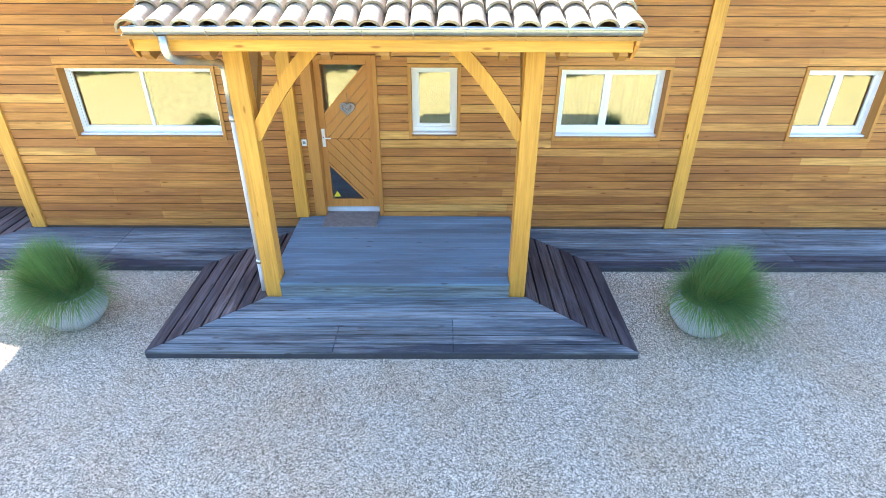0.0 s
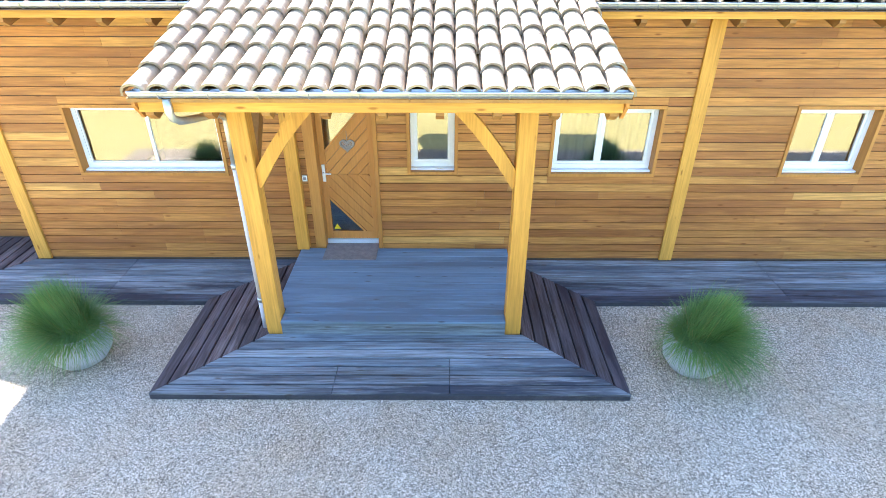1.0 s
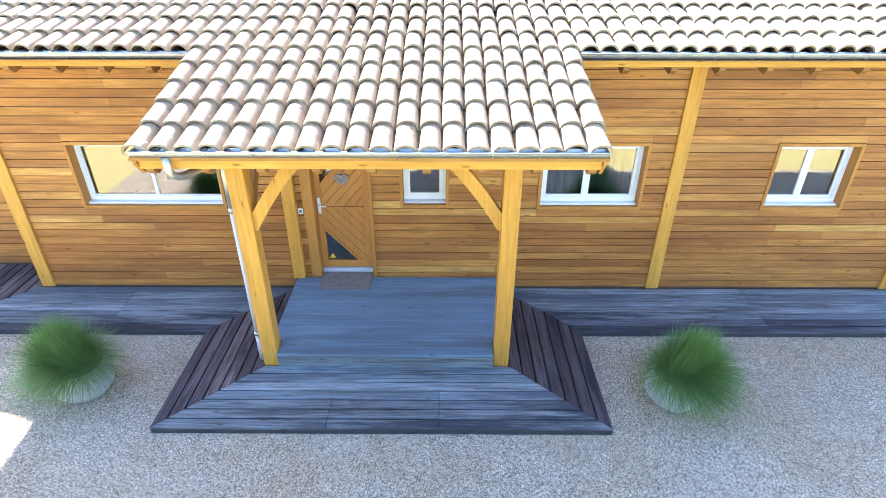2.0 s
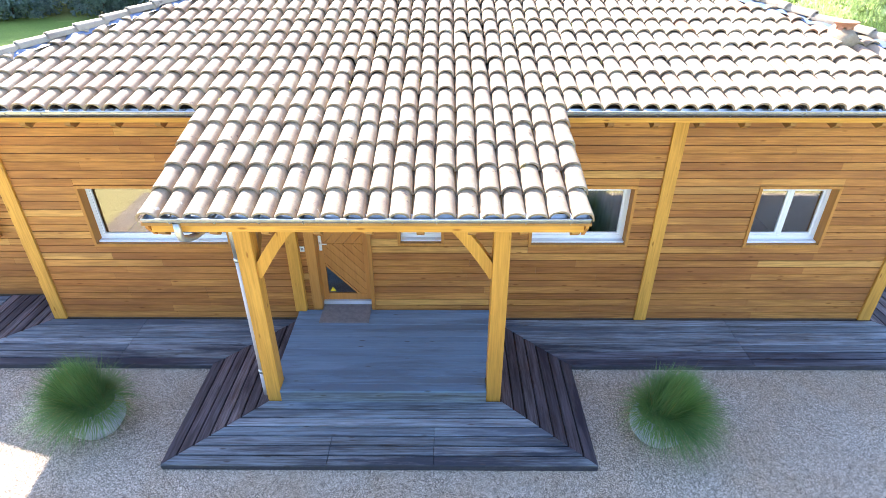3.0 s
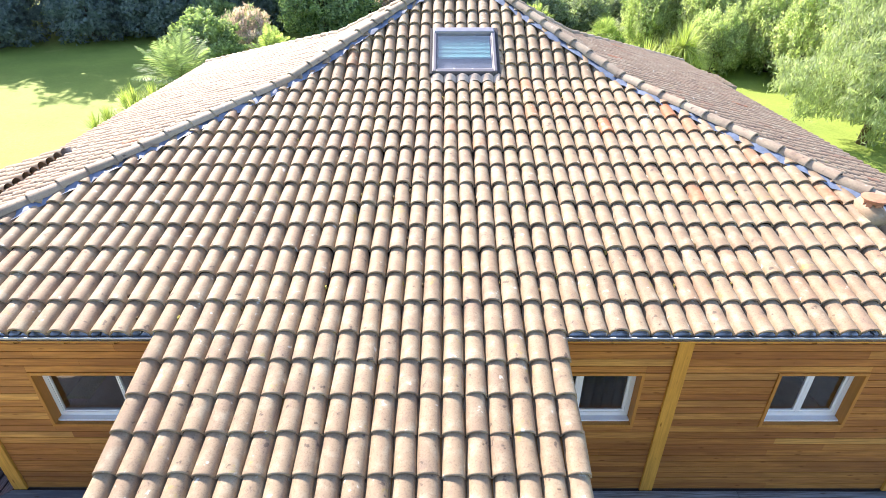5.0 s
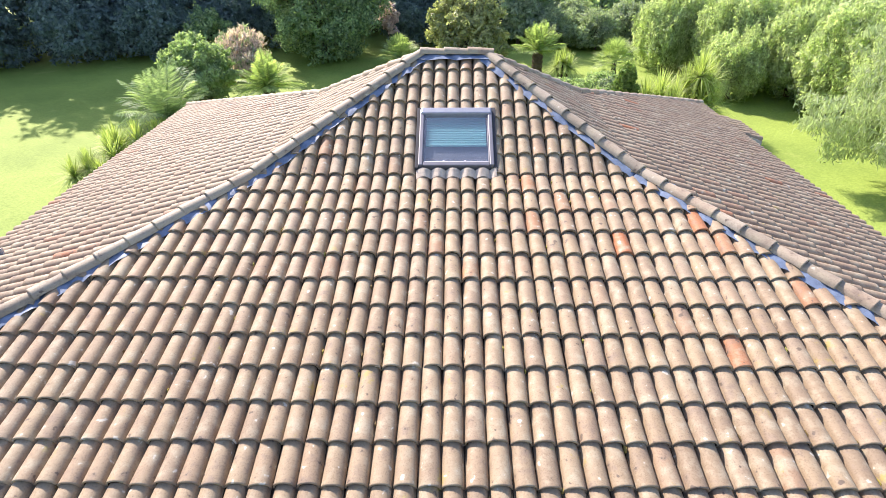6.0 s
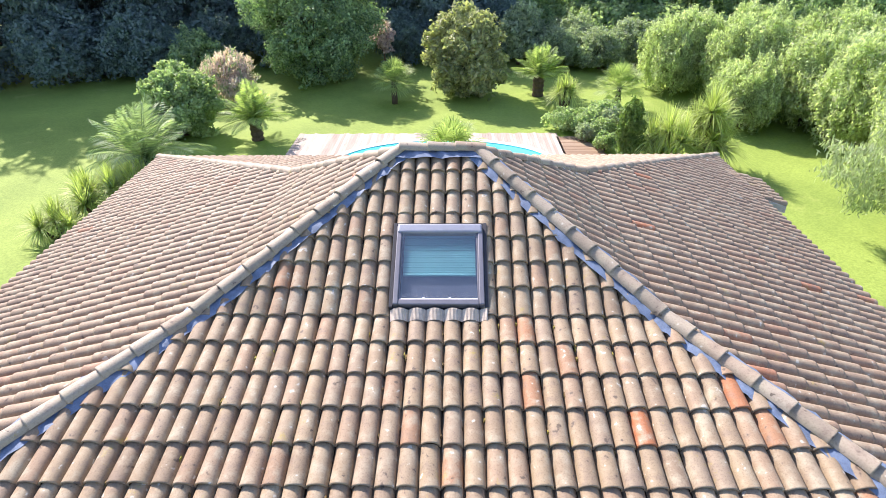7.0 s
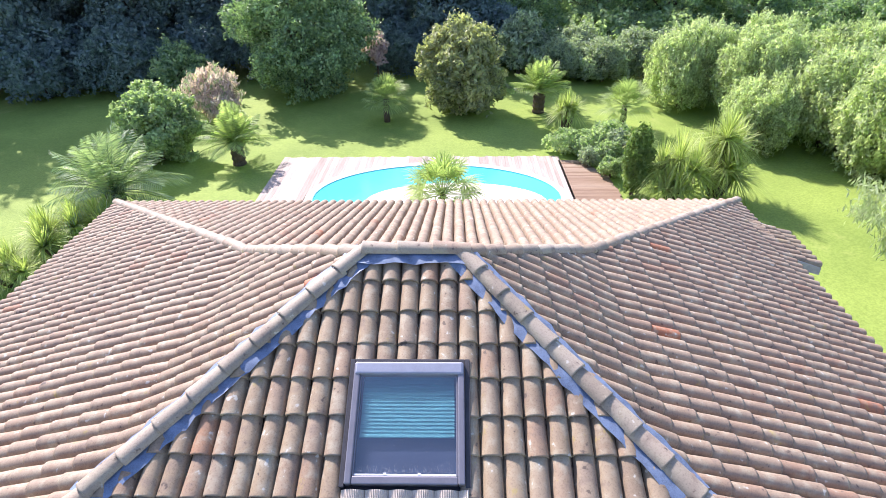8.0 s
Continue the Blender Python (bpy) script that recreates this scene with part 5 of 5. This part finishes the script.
low = tree("low_shrub", 1.15, 0.85, 0.0, M["leaf_light"], 3600, 0.075, 81, "low clipped green shrub in the bed", "shrub", "shrubs by the terrace", 12, 0.04)
put(low, 5.9, 33.2)
for i, (x, y, s, l) in enumerate(((6.9, 33.0, 1.0, ""), (7.9, 33.4, 1.2, ""), (6.5, 32.4, 0.75, ""), (7.6, 31.9, 0.9, ""))):
    again(low, x, y, 50 * i, s, 1.0, l)
ball = put(tree("low_shrub", 0.95, 0.58, 0.0, M["leaf_light"], 2600, 0.07, 82, "light green rounded shrub beside the terrace", "shrub", "shrubs by the terrace", 10, 0.04), 7.3, 30.3)
again(ball, 7.0, 31.6, 90, 0.9)
grey = put(tree("low_shrub", 1.3, 0.7, 0.0, M["leaf_olive"], 2200, 0.09, 83, "grey-green fine-leaved shrub in the bed", "shrub", "shrubs by the terrace", 10, 0.04), 7.9, 32.4)
again(grey, 6.6, 31.4, 40, 0.7)

big = put(tree("hedge_shrub", 4.3, 2.3, 0.0, M["leaf_hedge"], 42000, 0.075, 91, "tall fresh green laurel of the garden hedge", "shrub", "tall hedge", 90, 0.12, 2.4, -0.9, clump=0.5, shoot=2.6), 13.2, 39.5)
big2 = put(tree("hedge_shrub", 4.6, 2.2, 0.0, M["leaf_hedge"], 42000, 0.075, 92, "tall fresh green laurel of the garden hedge", "shrub", "tall hedge", 90, 0.12, 2.4, -0.9, clump=0.5, shoot=2.6), 15.6, 36.4)
for i, (x, y, s, sz) in enumerate(((17.6, 33.6, 1.0, 1.0), (18.2, 30.4, 1.05, 1.0), (18.6, 27.2, 1.0, 1.08), (19.4, 24.2, 1.05, 1.05), (20.4, 37.5, 1.1, 1.0), (21.6, 33.6, 1.1, 1.0), (22.3, 29.4, 1.1, 1.0), (18.0, 40.5, 1.0, 1.0), (15.2, 42.6, 0.9, 1.0), (23.5, 25.5, 1.1, 1.0), (14.4, 33.2, 0.75, 1.0))):
    again((big, big2)[i % 2], x, y, 77 * i, s, sz)
bed = put(tree("hedge_shrub", 2.5, 1.9, 0.0, M["leaf_olive"], 11000, 0.11, 93, "flowering grey-green hedge shrub behind the lawn", "shrub", "back hedge", 44, 0.08, clump=0.7), 7.6, 45.6)
for i, (x, y, s) in enumerate(((10.2, 45.0, 1.0), (12.6, 46.6, 1.1), (9.0, 48.2, 1.1), (6.0, 49.2, 1.0), (15.4, 47.8, 1.0))):
    again(bed, x, y, 63 * i, s)

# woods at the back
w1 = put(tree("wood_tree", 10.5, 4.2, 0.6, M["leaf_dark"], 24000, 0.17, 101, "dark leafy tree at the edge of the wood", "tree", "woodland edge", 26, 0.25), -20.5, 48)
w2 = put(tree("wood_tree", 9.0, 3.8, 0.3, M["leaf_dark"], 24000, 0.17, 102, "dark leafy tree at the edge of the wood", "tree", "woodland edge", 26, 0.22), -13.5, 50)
w3 = put(tree("wood_tree", 8.0, 3.6, 0.2, M["leaf_mid"], 22000, 0.15, 103, "green broadleaf tree behind the garden", "tree", "woodland edge", 48, 0.22, clump=0.7), 11.5, 55)
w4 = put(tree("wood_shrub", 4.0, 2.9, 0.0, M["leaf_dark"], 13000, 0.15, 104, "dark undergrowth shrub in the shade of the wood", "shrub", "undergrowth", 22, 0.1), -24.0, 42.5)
spots = random.Random(5)
for i, (x, y) in enumerate(((-27, 45), (-34, 44), (-41, 42), (-6, 52.5), (0.5, 51.5), (-24, 55), (-17, 57), (-10, 58), (-3, 59), (4, 58.5), (-31, 53), (-39, 51), (-46, 47), (-20, 65), (-11, 67), (-2, 68), (-30, 63), (-40, 60), (7, 66), (-25.5, 50), (-33, 48.5), (-17, 52), (-37, 46.5))):
    tall = 1.36 if x < -22 else 1.05
    again((w1, w2)[i % 2], x, y, spots.uniform(0, 360), spots.uniform(0.9, 1.15), tall * spots.uniform(0.95, 1.1))
for i, (x, y) in enumerate(((5.5, 53), (17, 54.5), (22.5, 52), (12, 62), (19, 61), (27, 46), (31, 40), (30, 56), (37, 48), (25, 66), (15, 72), (34, 66), (42, 58), (5, 75), (26, 77), (38, 76), (48, 50))):
    again(w3, x, y, spots.uniform(0, 360), spots.uniform(0.8, 1.1), spots.uniform(0.7, 1.0))
for i, (x, y) in enumerate(((-19.5, 43.5), (-15.5, 46), (-29, 40.5), (-34, 38.5), (-10.5, 47.2), (-2.5, 47.6), (1.2, 46.6), (3.0, 49), (-39, 36), (-22.5, 46))):
    again(w4, x, y, spots.uniform(0, 360), spots.uniform(0.7, 1.0))
wl = put(tree("wood_shrub", 3.4, 2.6, 0.0, M["leaf_light"], 5000, 0.20, 105, "sunlit bramble and scrub behind the hedge", "shrub", "scrub", 20, 0.08), 16, 50.5)
for i, (x, y) in enumerate(((20, 48.5), (11, 51), (24, 47.5), (8, 53), (28, 51), (19, 57), (33, 53.5), (13.5, 58.5), (26, 60))):
    again(wl, x, y, spots.uniform(0, 360), spots.uniform(0.7, 1.05))
# hedge across the drive, seen only in the window panes
hs = put(tree("drive_hedge", 2.4, 1.9, 0.0, M["leaf_mid"], 3500, 0.2, 106, "dense green hedge beyond the gravel drive", "shrub", "drive hedge", 18, 0.08), -14, -3.5)
for i in range(1, 10):
    again(hs, -14 + 3.0 * i, -3.5 + spots.uniform(-0.4, 0.4), 71 * i, spots.uniform(0.95, 1.15))

# a fence and a pale wall far behind the scrub
fence = empty("fence", label="weathered grey post and rail fence behind the scrub", category="fence")
for i in range(6):
    part("post", boxed(24.0 + 1.6 * i - 0.05, 24.0 + 1.6 * i + 0.05, 54.95, 55.05, 0, 1.5, 0.01), M["bark"], fence)
for z in (0.5, 0.95, 1.35):
    part("rail", boxed(23.8, 32.2, 54.9, 54.95, z, z + 0.12, 0.01), M["deck_old"], fence)

# ---- pool and terrace ----
PC, PRX, PRY = (0.15, 28.45), 4.85, 3.1
TX0, TX1, TY0, TY1 = -6.85, 5.4, 20.0, 32.5
terrace = tagged(part("terrace", boxed(TX0 + 0.05, TX0 + 0.15, TY0, TY1, -0.08, 0.0), M["deck_old"], None), "sun-bleached timber terrace round the pool", "terrace", kind="structure")


def pool_span(x, grow=0.0):
    u = (x - PC[0]) / (PRX + grow)
    return None if abs(u) >= 1 else (PRY + grow) * math.sqrt(1 - u * u)


def board_box(x0, x1, y0, y1, z):
    return boxed(x0, x1, y0, y1, z - 0.03, z)


x = TX0
while x < TX1:
    s = pool_span(x + 0.07, 0.25)
    far = TY1 + 0.05 * math.sin(x * 9) + rng.uniform(-0.03, 0.03)
    spans = [(TY0, far)] if s is None else [(TY0, PC[1] - s), (PC[1] + s, far)]
    for a, b in spans:
        part("plank", board_box(x, x + 0.137, a, b, 0.03), M["deck_old"], terrace)
    x += 0.142
M["deck_side"] = wood("brown_terrace_boards", ((0.24, 0.16, 0.11), (0.32, 0.23, 0.16), (0.40, 0.31, 0.23)), "x", 0.8, streak=0.5, knots=False)
y = 25.2
while y < 31.9:
    part("plank", board_box(TX1 + 0.01, 7.35 - 0.02 * (y - 25) + rng.uniform(-0.05, 0.05) - max(0, y - 30.2) * 0.45, y, y + 0.137, 0.03), M["deck_side"], terrace)
    y += 0.142


def ring_part(name, g0, g1, z0, z1, material, parent, label):
    bm = bmesh.new()
    n = 64
    rows = []
    for g, z in ((g0, z0), (g0, z1), (g1, z1), (g1, z0)):
        rows.append([bm.verts.new((PC[0] + (PRX + g) * math.cos(2 * math.pi * k / n), PC[1] + (PRY + g) * math.sin(2 * math.pi * k / n), z)) for k in range(n)])
    for a, b in zip(rows, rows[1:] + rows[:1]):
        for k in range(n):
            bm.faces.new((a[k], a[(k + 1) % n], b[(k + 1) % n], b[k]))
    bmesh.ops.recalc_face_normals(bm, faces=bm.faces[:])
    return part(name, bm, material, parent, label)


pool = empty("pool", label="oval turquoise swimming pool with a pale rim", category="pool")
M["liner"] = plain("turquoise_liner", (0.10, 0.62, 0.66), 0.5, 0, 0.08, 2, 0.0)
M["coping"] = plain("pale_coping_and_glare", (0.70, 0.64, 0.57), 0.7, 0, 0.1, 5, 0.1)
ring_part("coping", -0.02, 0.28, -0.05, 0.045, M["coping"], pool, "pale rounded coping")
ring_part("liner", -0.05, -0.02, -0.5, 0.03, M["liner"], pool, "turquoise liner")
water, nt, b = nodes_of("pool_water")
b.inputs["Base Color"].default_value = (0.09, 0.60, 0.66, 1)
b.inputs["Roughness"].default_value = 0.08
b.inputs["IOR"].default_value = 1.33
bumped(nt, b, place_noise(nt, 3.0, (1, 1, 1), 3.0), 0.25, 0.02)
bm = bmesh.new()
bm.faces.new([bm.verts.new((PC[0] + (PRX - 0.02) * math.cos(2 * math.pi * k / 64), PC[1] + (PRY - 0.02) * math.sin(2 * math.pi * k / 64), 0.008)) for k in range(64)])
part("water", bm, water, pool, "clear turquoise water")
# Flat pale oval added in place of the white glare on the water.
bm = bmesh.new()
prism(bm, [(PC[0] + 0.75 + 3.5 * math.cos(2 * math.pi * k / 40), PC[1] - 0.45 + 1.75 * math.sin(2 * math.pi * k / 40), 0.006) for k in range(40)], (0, 0, 0.012))
part("beach", bm, M["coping"], pool, "pale oval painted for the glare on the pool water")

# ---- decking boards, board by board ----
LOW, TOP = 0.09, 0.29
decking = tagged(part("decking", boxed(-8.6, 8.0, 6.6, 7.61, 0.0, LOW - 0.03), M["under"], None), "weathered grey timber walkway and step round the entrance", "decking", kind="structure")


def plank(poly, z, material, parent, thick=0.028):
    """One deck board from its plan outline."""
    bm = prism(bmesh.new(), [(x, y, z - thick) for x, y in poly], (0, 0, thick))
    es = [e for e in bm.edges if all(v.co.z > z - 0.001 for v in e.verts)]
    bmesh.ops.bevel(bm, geom=es, offset=0.006, segments=1, affect="EDGES")
    part("plank", bm, material, parent)


def split(a, b, joints):
    xs = [a, *joints, b]
    return [(p + 0.0015, q - 0.0015) for p, q in zip(xs, xs[1:])]


OX0, OX1, OY0 = -3.455, 1.775, 4.745
IX0, IX1, IY0 = -2.42, 0.695, 5.79
WF = 6.49
N = 7
for i in range(N):
    # ring: front, left, right, mitred at the corners
    a, b = i / N, (i + 1) / N - 0.018
    f = lambda o, q, k: o + (q - o) * k
    y0, y1 = f(OY0, IY0, a), f(OY0, IY0, b)
    l0, l1, r0, r1 = f(OX0, IX0, a), f(OX0, IX0, b), f(OX1, IX1, a), f(OX1, IX1, b)
    cuts = [] if i > 3 else [-1.47, -0.19] if i < 3 else [-0.19]
    xs = [None, *cuts, None]
    for p, q in zip(xs, xs[1:]):
        left = [(l0, y0), (l1, y1)] if p is None else [(p + 0.002, y0), (p + 0.002, y1)]
        right = [(r1, y1), (r0, y0)] if q is None else [(q - 0.002, y1), (q - 0.002, y0)]
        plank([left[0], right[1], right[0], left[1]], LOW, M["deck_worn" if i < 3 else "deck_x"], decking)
    # the mitre with the walkway
    t0, t1 = f(WF, WALL_Y - 0.02, a), f(WF, WALL_Y - 0.02, b)
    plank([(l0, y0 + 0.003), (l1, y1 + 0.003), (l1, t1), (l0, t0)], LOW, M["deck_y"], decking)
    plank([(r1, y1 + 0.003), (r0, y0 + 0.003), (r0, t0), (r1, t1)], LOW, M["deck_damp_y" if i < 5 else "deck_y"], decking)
    w0, w1 = t0, t1
    lx0, lx1 = f(-7.55, -6.43, a), f(-7.55, -6.43, b)
    rx0, rx1 = f(7.92, 6.82, a), f(7.92, 6.82, b)
    jl, jr = -4.9, 4.45
    for p, q in (((lx0, lx1), (jl, jl)), ((jl + 0.004, jl + 0.004), (l0 - 0.004, l1 - 0.004))):
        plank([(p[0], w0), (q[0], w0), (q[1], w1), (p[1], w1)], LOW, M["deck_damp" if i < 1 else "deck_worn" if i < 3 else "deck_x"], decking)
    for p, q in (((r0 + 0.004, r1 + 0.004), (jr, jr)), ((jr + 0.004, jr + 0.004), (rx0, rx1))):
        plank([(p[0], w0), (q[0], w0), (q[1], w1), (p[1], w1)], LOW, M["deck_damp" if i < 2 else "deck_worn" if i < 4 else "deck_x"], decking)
    plank([(lx0 - 0.004, w0 + 0.003), (lx1 - 0.004, w1 + 0.003), (lx1 - 0.004, 8.24), (lx0 - 0.004, 8.24)], LOW, M["deck_y"], decking)
    plank([(rx1 + 0.004, w1 + 0.003), (rx0 + 0.004, w0 + 0.003), (rx0 + 0.004, 14.0), (rx1 + 0.004, 14.0)], LOW, M["deck_y"], decking)
    plank([(-9.2, w0), (-7.57, w0), (-7.57, w1), (-9.2, w1)], LOW, M["deck_x"], decking)
    if i < 4:
        plank([(-9.2, 7.60 + 0.158 * i), (-7.57, 7.60 + 0.158 * i), (-7.57, 7.74 + 0.158 * i), (-9.2, 7.74 + 0.158 * i)], LOW, M["deck_x"], decking)
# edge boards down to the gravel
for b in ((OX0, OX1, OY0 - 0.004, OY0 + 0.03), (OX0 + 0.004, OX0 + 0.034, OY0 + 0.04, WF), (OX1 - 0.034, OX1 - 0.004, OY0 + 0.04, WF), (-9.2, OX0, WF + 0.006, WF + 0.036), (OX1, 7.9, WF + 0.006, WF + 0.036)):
    part("edge_board", boxed(b[0], b[1], b[2], b[3], 0.0, LOW - 0.029, 0.003), M["edge"], decking, "dark edge board")
part("substructure", boxed(OX0 + 0.05, OX1 - 0.05, OY0 + 0.05, 6.6, 0.0, LOW - 0.03), M["under"], decking)

platform = tagged(part("platform", boxed(P_L + P_W + 0.004, P_R - 0.004, 5.758, WALL_Y - 0.035, LOW, TOP - 0.029), M["deck_x"], None), "grey painted timber landing before the entrance door", "landing", kind="structure")
y = 5.752
while y < WALL_Y - 0.09:
    y1 = min(y + 0.143, WALL_Y - 0.035)
    back = y > 5.97
    plank([(-2.39 if back else P_L + P_W + 0.003, y), (0.685 if back else P_R - 0.003, y), (0.685 if back else P_R - 0.003, y1 - 0.003), (-2.39 if back else P_L + P_W + 0.003, y1 - 0.003)], TOP, M["deck_top"], platform)
    y += 0.143


# ---- cladding boards ----
clad(wall, WALL_X0 + 0.2, WALL_X1 - 0.18, 0.10, WALL_TOP, [*OPENINGS.values(), (3.0, 3.19, 0, 4), (-2.44, -2.265, 0, 4)], WALL_Y)
clad(wall, -9.2, WALL_X0 - 0.003, 0.10, 2.84, [(-8.45, -7.28, 1.25, 2.30)], 8.25)
clad(wall, -7.05, WALL_X0 - 0.003, 2.84, WALL_TOP, [], 8.25)


# ---- loose stones of the forecourt ----
def loose_stones(n, seed):
    """Small angular stones strewn over the gravel."""
    r = np.random.RandomState(seed)
    x, y = r.uniform(-7.4, 8.8, n), r.uniform(2.86, WF - 0.01, n)
    keep = ~((x > OX0 - 0.01) & (x < OX1 + 0.01) & (y > OY0 - 0.01))
    for px, py in ((-4.51, 5.38), (2.62, 5.28)):
        keep &= (x - px) ** 2 + (y - py) ** 2 > 0.18 ** 2
    x, y = x[keep], y[keep]
    m = len(x)
    s = r.uniform(0.006, 0.0145, m)
    a = r.uniform(0, 2 * np.pi, m)
    v = np.zeros((m, 5, 3))
    for k in range(4):
        rad = s * r.uniform(0.65, 1.15, m)
        t = a + k * np.pi / 2 + r.uniform(-0.3, 0.3, m)
        v[:, k] = np.stack([x + rad * np.cos(t), y + rad * np.sin(t), np.full(m, 0.001)], 1)
    v[:, 4] = np.stack([x + r.normal(0, 0.3, m) * s, y + r.normal(0, 0.3, m) * s, s * r.uniform(0.5, 1.0, m)], 1)
    f = []
    for i in range(m):
        b = 5 * i
        f += [(b, b + 1, b + 4), (b + 1, b + 2, b + 4), (b + 2, b + 3, b + 4), (b + 3, b, b + 4)]
    return v.reshape(-1, 3), f


stone, nt, b = nodes_of("gravel_stone")
stone_tone = ramp(nt, piece_random(nt, True), ((0.0, (0.20, 0.165, 0.125)), (0.25, (0.46, 0.39, 0.305)), (0.65, (0.62, 0.535, 0.435)), (1.0, (0.79, 0.70, 0.585))))
stone_dirt = ramp(nt, place_noise(nt, 0.9, (1, 1, 1), 5.0, 0.65), ((0.42, (0, 0, 0)), (0.66, (0.5, 0.5, 0.5))))
link(nt, mix(nt, stone_dirt, stone_tone, mix(nt, 1.0, stone_tone, (0.80, 0.63, 0.46), "MULTIPLY")), b.inputs["Base Color"])
b.inputs["Roughness"].default_value = 0.85
sv, sf = loose_stones(125000, 9)
tagged(raw_part("gravel_stones", sv, sf, stone, None), "loose pale crushed stones covering the forecourt", "gravel", kind="stuff")
